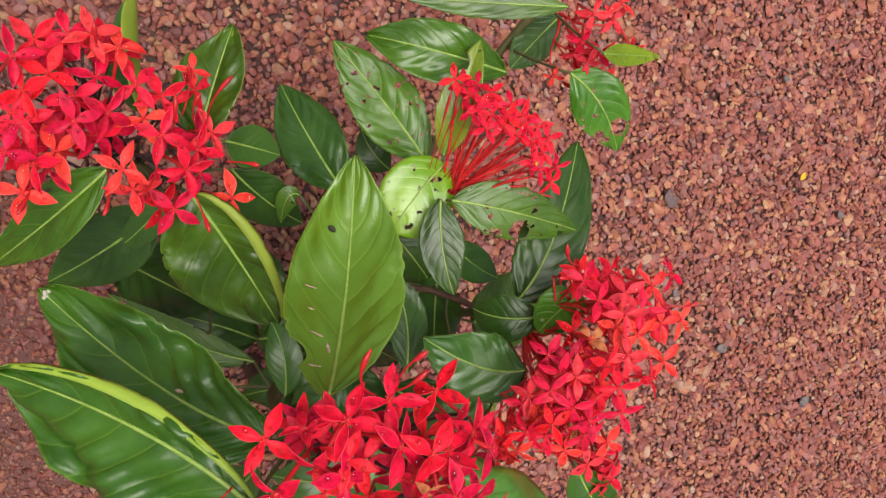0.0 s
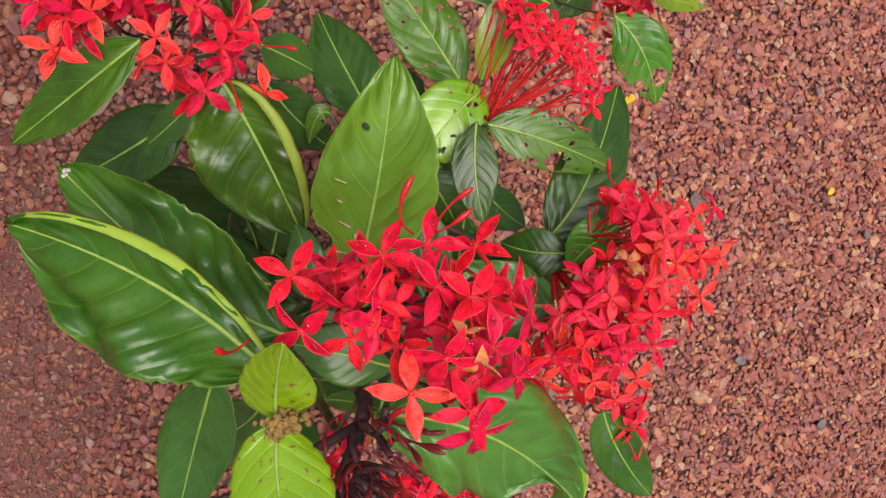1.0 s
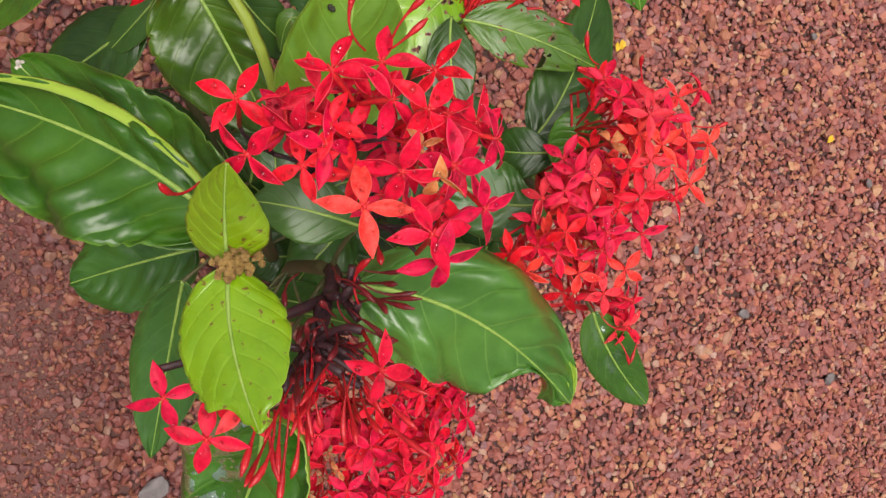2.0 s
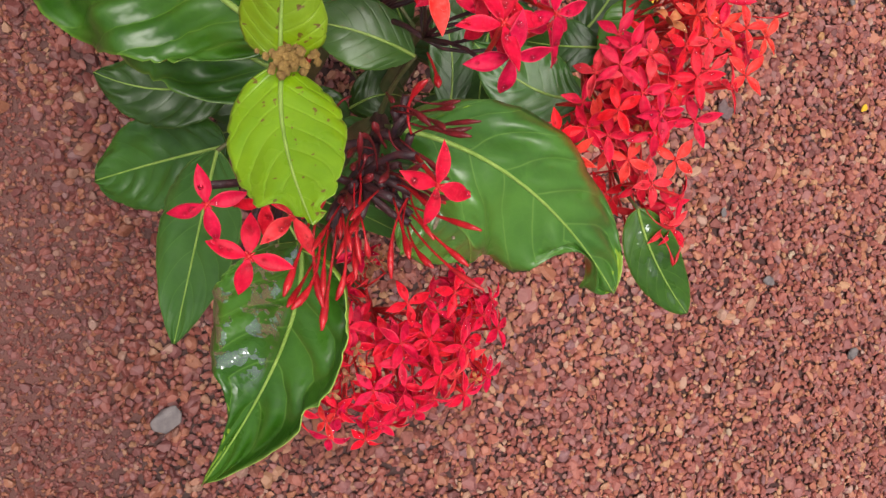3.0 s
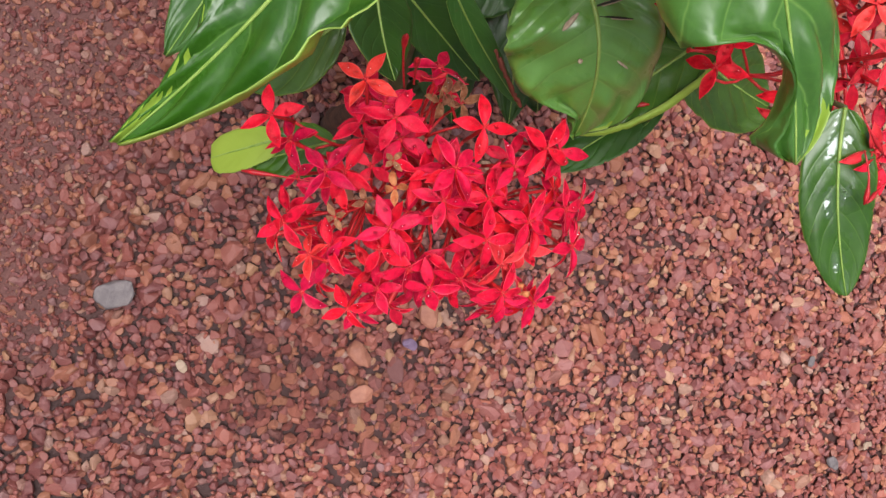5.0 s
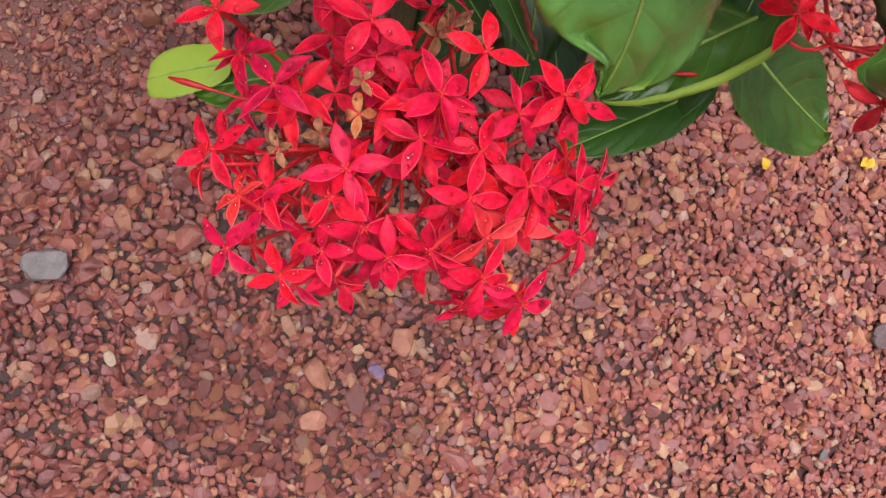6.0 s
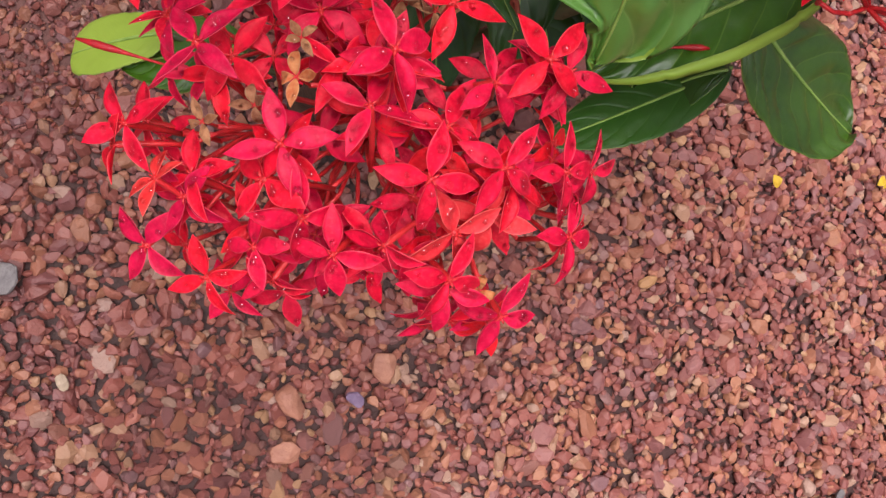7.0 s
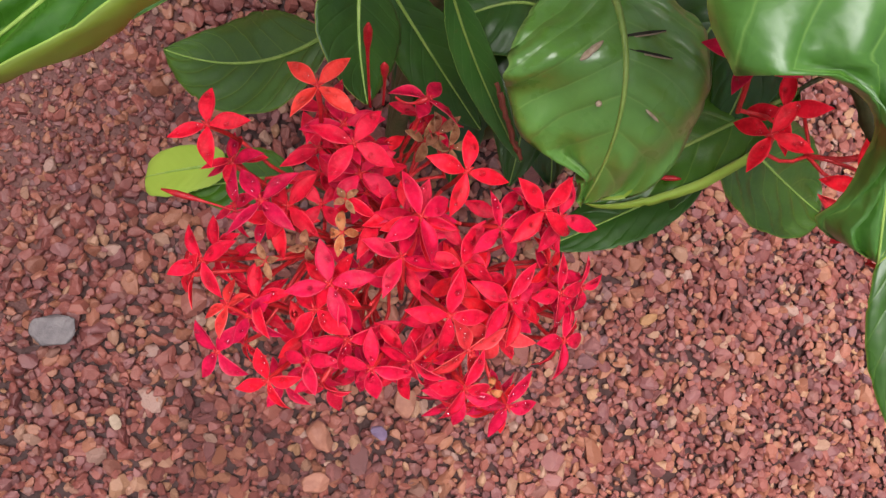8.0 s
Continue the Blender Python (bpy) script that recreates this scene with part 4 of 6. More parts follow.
ends.append(bloom(head, places[-1], (-0.31, 0.15, 0.94), 76, 1.11, 'coral', 4))
places.append((-0.2231, -0.0472, 0.4296))
ends.append(bloom(head, places[-1], (0.41, -0.17, 0.90), 39, 1.01, 'red', 4))
places.append((-0.2157, -0.0383, 0.4347))
ends.append(bloom(head, places[-1], (0.22, -0.25, 0.94), 62, 1.01, 'red', 4))
places.append((-0.2171, -0.0649, 0.4343))
ends.append(bloom(head, places[-1], (0.04, 0.18, 0.98), 63, 1.01, 'coral', 2))
places.append((-0.2143, -0.0758, 0.4265))
ends.append(bloom(head, places[-1], (-0.03, -0.26, 0.97), 88, 1.01, 'coral', 5))
places.append((-0.1977, -0.0912, 0.4193))
ends.append(bloom(head, places[-1], (-0.25, -0.21, 0.95), 52, 1.11, 'red', 4))
places.append((-0.1652, -0.0960, 0.3992))
ends.append(bloom(head, places[-1], (0.41, -0.17, 0.89), 0, 1.11, 'coral', 1))
places.append((-0.1787, -0.0655, 0.4208))
ends.append(bloom(head, places[-1], (0.41, -0.13, 0.90), 68, 1.01, 'red', 3))
places.append((-0.1689, -0.0593, 0.4164))
ends.append(bloom(head, places[-1], (0.40, -0.13, 0.91), 20, 1.01, 'coral', 0))
places.append((-0.1959, -0.0538, 0.4382))
ends.append(bloom(head, places[-1], (-0.08, -0.06, 1.00), 71, 1.01, 'red', 4))
places.append((-0.1997, -0.0447, 0.4248))
ends.append(bloom(head, places[-1], (-0.08, 0.36, 0.93), 10, 1.01, 'coral', 5))
places.append((-0.1998, -0.0286, 0.4330))
ends.append(bloom(head, places[-1], (0.05, 0.13, 0.99), 35, 1.01, 'red', 0))
places.append((-0.2472, -0.0206, 0.4345))
ends.append(bloom(head, places[-1], (-0.40, 0.07, 0.91), 19, 1.01, 'red', 5))
places.append((-0.2473, -0.0055, 0.4333))
ends.append(bloom(head, places[-1], (0.39, 0.28, 0.88), 87, 1.01, 'red', 3))
places.append((-0.2524, -0.0530, 0.4335))
ends.append(bloom(head, places[-1], (-0.54, 0.09, 0.84), 6, 1.01, 'red', 5))
places.append((-0.2622, -0.0451, 0.4374))
ends.append(bloom(head, places[-1], (-0.32, 0.30, 0.90), 71, 1.01, 'crimson', 1))
places.append((-0.2215, -0.0001, 0.4276))
ends.append(bloom(head, places[-1], (-0.04, 0.33, 0.94), 23, 1.01, 'red', 0))
places.append((-0.2360, 0.0008, 0.4208))
ends.append(bloom(head, places[-1], (-0.24, -0.03, 0.97), 49, 1.01, 'red', 4))
places.append((-0.1696, -0.0274, 0.4140))
ends.append(bloom(head, places[-1], (0.10, 0.28, 0.96), 79, 0.70, 'coral', 4))
places.append((-0.1881, -0.0727, 0.4317))
ends.append(bloom(head, places[-1], (0.28, -0.35, 0.90), 9, 1.01, 'red', 3))
places.append((-0.2274, -0.0275, 0.4295))
ends.append(bloom(head, places[-1], (-0.40, 0.28, 0.87), 23, 1.01, 'red', 1))
places.append((-0.1892, -0.0361, 0.4263))
ends.append(bloom(head, places[-1], (0.33, -0.20, 0.92), 22, 1.01, 'red', 3))
places.append((-0.2547, -0.0290, 0.4293))
ends.append(bloom(head, places[-1], (-0.21, 0.14, 0.97), 42, 1.01, 'red', 5))
ends += filled(head, places, (-0.2280, -0.0450, 0.3350), 26, 1.01, ('red', 'crimson'), 1)
stalks(head, (-0.2000, -0.0700, 0.3300), ends)
bud(head, (-0.1905, -0.0553, 0.4250), (-0.1844, -0.0362, 0.4400), 0.90)
bud(head, (-0.1768, -0.0544, 0.4250), (-0.1728, -0.0389, 0.4400), 0.90)
bud(head, (-0.1700, -0.0504, 0.4250), (-0.1560, -0.0344, 0.4400), 0.90)
bud(head, (-0.1676, -0.0746, 0.4250), (-0.1547, -0.0793, 0.4400), 0.90)
bud(head, (-0.1867, -0.0864, 0.4250), (-0.1868, -0.1044, 0.4400), 0.90)
bud(head, (-0.2226, -0.0639, 0.4250), (-0.2311, -0.0830, 0.4400), 0.90)
bud(head, (-0.2106, -0.0112, 0.4250), (-0.2101, 0.0020, 0.4400), 0.90)
bud(head, (-0.1821, -0.0475, 0.4250), (-0.1753, -0.0249, 0.4400), 0.90)
bud(head, (-0.2533, -0.0558, 0.4250), (-0.2655, -0.0726, 0.4400), 0.90)
bud(head, (-0.1986, -0.0645, 0.4250), (-0.2136, -0.0778, 0.4400), 0.90)

head = flower_head(shrub, 'ragged head of pinkish red flowers on long tubes')
ends, places = [], []
places.append((-0.0309, -0.0623, 0.4200))
ends.append(bloom(head, places[-1], (-0.48, 0.27, 0.84), 14, 0.70, 'red', 4))
places.append((-0.0234, -0.0729, 0.4183))
ends.append(bloom(head, places[-1], (-0.15, 0.49, 0.86), 64, 0.70, 'red', 0))
places.append((-0.0126, -0.0746, 0.4253))
ends.append(bloom(head, places[-1], (-0.07, 0.63, 0.77), 38, 0.70, 'red', 5))
places.append((-0.0059, -0.0828, 0.4333))
ends.append(bloom(head, places[-1], (-0.28, 0.50, 0.82), 14, 0.70, 'red', 1))
places.append((-0.0027, -0.0901, 0.4378))
ends.append(bloom(head, places[-1], (-0.08, 0.05, 1.00), 66, 0.70, 'red', 3))
places.append((0.0029, -0.0979, 0.4414))
ends.append(bloom(head, places[-1], (-0.28, 0.29, 0.91), 6, 0.70, 'red', 5))
places.append((-0.0187, -0.0862, 0.4315))
ends.append(bloom(head, places[-1], (-0.09, 0.28, 0.96), 66, 0.70, 'red', 5))
places.append((-0.0216, -0.0800, 0.4259))
ends.append(bloom(head, places[-1], (-0.11, 0.47, 0.87), 21, 0.70, 'red', 4))
places.append((-0.0157, -0.0934, 0.4364))
ends.append(bloom(head, places[-1], (0.25, 0.44, 0.86), 26, 0.70, 'red', 0))
places.append((-0.0100, -0.0996, 0.4403))
ends.append(bloom(head, places[-1], (-0.07, 0.11, 0.99), 42, 0.70, 'red', 3))
places.append((-0.0032, -0.1045, 0.4428))
ends.append(bloom(head, places[-1], (0.23, 0.42, 0.88), 72, 0.70, 'red', 2))
places.append((0.0016, -0.1122, 0.4445))
ends.append(bloom(head, places[-1], (0.18, 0.18, 0.97), 31, 0.70, 'red', 0))
places.append((-0.0023, -0.1211, 0.4446))
ends.append(bloom(head, places[-1], (0.03, 0.16, 0.99), 80, 0.70, 'red', 4))
places.append((0.0036, -0.1300, 0.4443))
ends.append(bloom(head, places[-1], (0.14, -0.17, 0.97), 39, 0.70, 'red', 2))
places.append((0.0087, -0.1223, 0.4449))
ends.append(bloom(head, places[-1], (-0.12, -0.28, 0.95), 22, 0.70, 'red', 4))
places.append((-0.0024, -0.0934, 0.4393))
ends.append(bloom(head, places[-1], (-0.46, 0.50, 0.73), 6, 0.70, 'red', 1))
places.append((-0.0139, -0.0825, 0.4310))
ends.append(bloom(head, places[-1], (0.28, 0.59, 0.75), 4, 0.70, 'red', 1))
places.append((-0.0103, -0.0883, 0.4355))
ends.append(bloom(head, places[-1], (-0.63, 0.34, 0.69), 59, 0.70, 'red', 6))
places.append((-0.0164, -0.0686, 0.4174))
ends.append(bloom(head, places[-1], (-0.50, 0.53, 0.68), 85, 0.70, 'red', 6))
places.append((-0.0224, -0.0670, 0.4117))
ends.append(bloom(head, places[-1], (-0.74, 0.39, 0.54), 14, 0.70, 'red', 4))
places.append((-0.0242, -0.0923, 0.4323))
ends.append(bloom(head, places[-1], (-0.12, 0.26, 0.96), 25, 0.70, 'red', 1))
places.append((-0.0046, -0.1155, 0.4442))
ends.append(bloom(head, places[-1], (-0.22, -0.10, 0.97), 5, 0.70, 'red', 6))
places.append((0.0075, -0.1055, 0.4434))
ends.append(bloom(head, places[-1], (-0.22, 0.04, 0.98), 16, 0.70, 'red', 2))
places.append((-0.0271, -0.0826, 0.4247))
ends.append(bloom(head, places[-1], (-0.66, 0.34, 0.67), 33, 0.70, 'red', 3))
stalks(head, (-0.0340, -0.1370, 0.3750), ends, 'tube', direct=True)
bud(head, (-0.0434, -0.1132, 0.3850), (-0.0317, -0.0683, 0.4150), 0.62)
bud(head, (-0.0365, -0.1168, 0.3850), (-0.0133, -0.0692, 0.4150), 0.62)
bud(head, (-0.0340, -0.1229, 0.3850), (-0.0047, -0.0811, 0.4150), 0.62)
bud(head, (-0.0303, -0.1239, 0.3850), (-0.0010, -0.0988, 0.4150), 0.62)
bud(head, (-0.0292, -0.1278, 0.3850), (0.0089, -0.1255, 0.4150), 0.62)
bud(head, (-0.0315, -0.1290, 0.3850), (0.0029, -0.1345, 0.4150), 0.62)
bud(head, (-0.0326, -0.1251, 0.3850), (0.0043, -0.1104, 0.4150), 0.62)
bud(head, (-0.0355, -0.1207, 0.3850), (-0.0166, -0.0750, 0.4150), 0.62)
bud(head, (-0.0398, -0.1142, 0.3850), (-0.0283, -0.0773, 0.4150), 0.62)
bud(head, (-0.0311, -0.1273, 0.3850), (0.0207, -0.1465, 0.4150), 0.62)
bud(head, (-0.0340, -0.1229, 0.3850), (-0.0163, -0.0984, 0.4150), 0.62)
bud(head, (-0.0330, -0.1268, 0.3850), (-0.0054, -0.1183, 0.4150), 0.62)

head = flower_head(shrub, 'small loose head of salmon-orange flowers')
ends, places = [], []
places.append((0.0866, -0.0616, 0.3756))
ends.append(bloom(head, places[-1], (-0.58, -0.51, 0.63), 70, 0.90, 'red', 4))
places.append((0.1033, -0.0516, 0.3900))
ends.append(bloom(head, places[-1], (0.02, -0.27, 0.96), 47, 0.90, 'coral', 2))
places.append((0.0850, -0.0452, 0.3957))
ends.append(bloom(head, places[-1], (-0.14, -0.39, 0.91), 85, 0.90, 'coral', 1))
places.append((0.1334, -0.0739, 0.3627))
ends.append(bloom(head, places[-1], (-0.01, -0.88, 0.47), 31, 0.90, 'coral', 0))
places.append((0.1172, -0.0915, 0.3500))
ends.append(bloom(head, places[-1], (0.05, 0.14, 0.99), 42, 0.90, 'coral', 3))
places.append((0.1017, -0.0936, 0.3365))
ends.append(bloom(head, places[-1], (-0.38, -0.88, 0.28), 62, 0.90, 'coral', 0))
places.append((0.0759, -0.0806, 0.3510))
ends.append(bloom(head, places[-1], (-0.39, -0.61, 0.69), 83, 0.63, 'coral', 2))
places.append((0.0997, -0.0716, 0.3735))
ends.append(bloom(head, places[-1], (-0.15, -0.49, 0.86), 41, 0.90, 'red', 3))
places.append((0.0898, -0.0752, 0.3734))
ends.append(bloom(head, places[-1], (-0.22, -0.41, 0.88), 70, 0.90, 'coral', 5))
places.append((0.1075, -0.0423, 0.3960))
ends.append(bloom(head, places[-1], (-0.03, 0.48, 0.88), 31, 0.90, 'coral', 0))
ends += filled(head, places, (0.1000, -0.0200, 0.3300), 4, 0.90, ('coral', 'red'), 3)
stalks(head, (0.1000, -0.0300, 0.3200), ends, 'tube')

head = flower_head(shrub, 'elongated dome of red and orange four-petalled flowers')
ends, places = [], []
places.append((-0.0105, -0.1783, 0.4839))
ends.append(bloom(head, places[-1], (-0.43, 0.37, 0.82), 69, 0.92, 'red', 2))
places.append((-0.0001, -0.2076, 0.4902))
ends.append(bloom(head, places[-1], (0.07, 0.08, 0.99), 72, 0.92, 'coral', 5))
places.append((0.0309, -0.2170, 0.4879))
ends.append(bloom(head, places[-1], (0.04, 0.19, 0.98), 10, 0.92, 'coral', 2))
places.append((0.0456, -0.1927, 0.4840))
ends.append(bloom(head, places[-1], (0.60, 0.18, 0.78), 49, 0.92, 'red', 0))
places.append((0.0296, -0.1943, 0.4866))
ends.append(bloom(head, places[-1], (0.02, 0.37, 0.93), 33, 0.92, 'coral', 4))
places.append((-0.0100, -0.1883, 0.4934))
ends.append(bloom(head, places[-1], (-0.12, 0.54, 0.83), 64, 0.92, 'red', 4))
places.append((-0.0342, -0.2229, 0.4969))
ends.append(bloom(head, places[-1], (-0.01, 0.29, 0.96), 79, 0.92, 'coral', 3))
places.append((-0.0402, -0.2115, 0.4831))
ends.append(bloom(head, places[-1], (-0.45, 0.15, 0.88), 61, 0.92, 'red', 5))
places.append((-0.0584, -0.2271, 0.4877))
ends.append(bloom(head, places[-1], (-0.76, 0.29, 0.58), 81, 0.92, 'coral', 5))
places.append((-0.0145, -0.2214, 0.4978))
ends.append(bloom(head, places[-1], (-0.08, -0.28, 0.96), 76, 0.92, 'red', 4))
places.append((-0.0028, -0.2208, 0.5006))
ends.append(bloom(head, places[-1], (-0.18, 0.23, 0.96), 1, 0.92, 'coral', 3))
places.append((-0.0386, -0.2394, 0.4948))
ends.append(bloom(head, places[-1], (-0.41, -0.15, 0.90), 15, 0.92, 'red', 5))
places.append((-0.0181, -0.2422, 0.4889))
ends.append(bloom(head, places[-1], (-0.11, -0.08, 0.99), 22, 0.92, 'red', 4))
places.append((0.0152, -0.2436, 0.4916))
ends.append(bloom(head, places[-1], (0.41, 0.05, 0.91), 90, 0.92, 'red', 4))
places.append((0.0287, -0.2396, 0.4871))
ends.append(bloom(head, places[-1], (-0.20, 0.22, 0.96), 48, 0.92, 'coral', 2))
places.append((-0.0509, -0.2455, 0.4920))
ends.append(bloom(head, places[-1], (-0.50, 0.05, 0.86), 30, 0.92, 'red', 0))
places.append((-0.0591, -0.2521, 0.4766))
ends.append(bloom(head, places[-1], (-0.74, -0.01, 0.68), 39, 0.92, 'red', 5))
places.append((-0.0333, -0.2586, 0.4926))
ends.append(bloom(head, places[-1], (-0.29, -0.19, 0.94), 20, 0.92, 'red', 6))
places.append((-0.0059, -0.2573, 0.4886))
ends.append(bloom(head, places[-1], (-0.41, -0.04, 0.91), 17, 0.92, 'red', 3))
places.append((-0.0140, -0.2750, 0.4814))
ends.append(bloom(head, places[-1], (-0.33, -0.17, 0.93), 61, 0.92, 'coral', 3))
places.append((-0.0392, -0.2706, 0.4780))
ends.append(bloom(head, places[-1], (-0.43, -0.14, 0.89), 74, 0.92, 'coral', 3))
places.append((-0.0279, -0.2843, 0.4790))
ends.append(bloom(head, places[-1], (0.09, 0.05, 1.00), 2, 0.92, 'coral', 5))
places.append((-0.0059, -0.2955, 0.4710))
ends.append(bloom(head, places[-1], (0.53, -0.41, 0.74), 16, 0.92, 'red', 0))
places.append((-0.0734, -0.2585, 0.4707))
ends.append(bloom(head, places[-1], (-0.64, -0.35, 0.69), 64, 0.92, 'red', 1))
places.append((-0.0639, -0.2643, 0.4698))
ends.append(bloom(head, places[-1], (-0.74, -0.23, 0.63), 47, 0.92, 'coral', 5))
places.append((-0.0058, -0.3123, 0.4569))
ends.append(bloom(head, places[-1], (0.05, -0.51, 0.86), 52, 0.92, 'coral', 2))
places.append((0.0009, -0.1986, 0.4998))
ends.append(bloom(head, places[-1], (-0.19, 0.30, 0.94), 4, 0.92, 'coral', 2))
places.append((0.0161, -0.2033, 0.4929))
ends.append(bloom(head, places[-1], (-0.26, 0.43, 0.87), 83, 0.92, 'red', 3))
places.append((0.0488, -0.2227, 0.4816))
ends.append(bloom(head, places[-1], (0.31, -0.03, 0.95), 55, 0.92, 'coral', 2))
places.append((-0.0497, -0.2253, 0.4950))
ends.append(bloom(head, places[-1], (-0.26, 0.07, 0.96), 43, 0.92, 'red', 3))
places.append((-0.0496, -0.2571, 0.4789))
ends.append(bloom(head, places[-1], (-0.38, -0.23, 0.90), 4, 0.92, 'red', 3))
places.append((-0.0412, -0.2189, 0.4934))
ends.append(bloom(head, places[-1], (-0.32, -0.16, 0.93), 73, 0.92, 'red', 5))
places.append((0.0103, -0.2154, 0.4936))
ends.append(bloom(head, places[-1], (-0.21, 0.40, 0.89), 39, 0.92, 'coral', 2))
places.append((-0.0119, -0.2362, 0.5006))
ends.append(bloom(head, places[-1], (-0.26, -0.08, 0.96), 7, 0.92, 'red', 3))
places.append((-0.0302, -0.2502, 0.4949))
ends.append(bloom(head, places[-1], (-0.07, -0.14, 0.99), 14, 0.92, 'red', 1))
places.append((-0.0721, -0.2530, 0.4700))
ends.append(bloom(head, places[-1], (-0.31, -0.20, 0.93), 13, 0.92, 'red', 5))
places.append((-0.0170, -0.2086, 0.4895))
ends.append(bloom(head, places[-1], (-0.04, 0.13, 0.99), 33, 0.92, 'dried', 5))
places.append((-0.0327, -0.2580, 0.4842))
ends.append(bloom(head, places[-1], (-0.45, 0.12, 0.88), 61, 0.65, 'dried', 2))
places.append((0.0112, -0.1923, 0.4873))
ends.append(bloom(head, places[-1], (-0.15, 0.25, 0.96), 20, 0.92, 'coral', 6))
places.append((-0.0009, -0.3143, 0.4549))
ends.append(bloom(head, places[-1], (0.24, -0.12, 0.96), 44, 0.92, 'red', 1))
ends += filled(head, places, (-0.0050, -0.2250, 0.3850), 60, 0.92, ('red', 'coral', 'red'), 4)
stalks(head, (-0.0100, -0.2200, 0.3700), ends, 'tube')
bud(head, (-0.0098, -0.1708, 0.4800), (-0.0202, -0.1541, 0.4900), 0.90)
bud(head, (-0.0100, -0.1805, 0.4800), (-0.0289, -0.1701, 0.4900), 0.90)
bud(head, (0.0425, -0.2113, 0.4800), (0.0566, -0.2123, 0.4900), 0.90)
bud(head, (0.0150, -0.1886, 0.4800), (0.0093, -0.1704, 0.4900), 0.90)
bud(head, (-0.0211, -0.2992, 0.4620), (-0.0049, -0.3133, 0.4620), 0.70)
bud(head, (-0.0140, -0.3141, 0.4620), (-0.0080, -0.3330, 0.4620), 0.70)
bud(head, (0.0021, -0.3194, 0.4620), (-0.0069, -0.3323, 0.4620), 0.70)

head = flower_head(shrub, 'large dome of crimson four-petalled flowers wet with rain')
ends, places = [], []
places.append((-0.1806, -0.1567, 0.5921))
ends.append(bloom(head, places[-1], (-0.48, 0.63, 0.61), 86, 1.04, 'crimson', 3))
places.append((-0.1632, -0.1567, 0.5891))
ends.append(bloom(head, places[-1], (-0.27, 0.60, 0.75), 5, 1.01, 'crimson', 3))
places.append((-0.1674, -0.1685, 0.6026))
ends.append(bloom(head, places[-1], (0.31, -0.03, 0.95), 47, 0.97, 'crimson', 5))
places.append((-0.1438, -0.1619, 0.5848))
ends.append(bloom(head, places[-1], (-0.51, 0.76, 0.41), 0, 0.98, 'crimson', 6))
places.append((-0.1585, -0.1734, 0.6071))
ends.append(bloom(head, places[-1], (0.16, 0.15, 0.98), 42, 1.03, 'crimson', 0))
places.append((-0.1512, -0.1764, 0.6045))
ends.append(bloom(head, places[-1], (-0.09, 0.79, 0.61), 53, 0.90, 'crimson', 1))
places.append((-0.1310, -0.1871, 0.5939))
ends.append(bloom(head, places[-1], (0.49, -0.28, 0.83), 36, 0.90, 'crimson', 5))
places.append((-0.1651, -0.1836, 0.6113))
ends.append(bloom(head, places[-1], (0.37, -0.30, 0.88), 33, 0.58, 'dried', 3))
places.append((-0.1614, -0.1931, 0.6107))
ends.append(bloom(head, places[-1], (-0.21, -0.86, 0.46), 0, 0.76, 'dried', 3))
places.append((-0.1723, -0.1891, 0.6128))
ends.append(bloom(head, places[-1], (-0.49, -0.56, 0.67), 69, 0.99, 'crimson', 2))
places.append((-0.1543, -0.1911, 0.6089))
ends.append(bloom(head, places[-1], (0.28, -0.27, 0.92), 88, 1.05, 'crimson', 6))
places.append((-0.1420, -0.2076, 0.5989))
ends.append(bloom(head, places[-1], (0.01, -0.36, 0.93), 18, 0.89, 'crimson', 2))
places.append((-0.1661, -0.2098, 0.6104))
ends.append(bloom(head, places[-1], (-0.10, 0.36, 0.93), 12, 1.02, 'crimson', 1))
places.append((-0.1630, -0.2188, 0.6073))
ends.append(bloom(head, places[-1], (-0.36, -0.52, 0.77), 1, 0.98, 'crimson', 5))
places.append((-0.1860, -0.1966, 0.6133))
ends.append(bloom(head, places[-1], (-0.19, 0.12, 0.97), 4, 1.00, 'coral', 1))
places.append((-0.1863, -0.1780, 0.5891))
ends.append(bloom(head, places[-1], (0.19, 0.04, 0.98), 76, 1.00, 'crimson', 2))
places.append((-0.1832, -0.1726, 0.5881))
ends.append(bloom(head, places[-1], (-0.48, 0.48, 0.74), 80, 0.83, 'red', 4))
places.append((-0.1925, -0.1612, 0.5742))
ends.append(bloom(head, places[-1], (0.02, 0.92, 0.38), 17, 0.72, 'red', 3))
places.append((-0.2073, -0.1595, 0.5747))
ends.append(bloom(head, places[-1], (-0.14, 0.34, 0.93), 59, 1.01, 'crimson', 0))
places.append((-0.2095, -0.1763, 0.5835))
ends.append(bloom(head, places[-1], (-0.78, -0.23, 0.58), 35, 1.02, 'crimson', 0))
places.append((-0.1933, -0.1728, 0.5843))
ends.append(bloom(head, places[-1], (-0.76, -0.53, 0.38), 49, 0.97, 'red', 6))
ends += filled(head, places, (-0.1680, -0.1830, 0.5000), 24, 0.92, ('red', 'crimson'), 5, (0.006, 0.020))
stalks(head, (-0.1850, -0.2000, 0.5000), ends)
bud(head, (-0.1680, -0.1524, 0.5900), (-0.1683, -0.1320, 0.6000), 0.80)
bud(head, (-0.1585, -0.1499, 0.5900), (-0.1486, -0.1400, 0.6000), 0.80)
bud(head, (-0.1604, -0.1532, 0.5900), (-0.1498, -0.1466, 0.6000), 0.80)

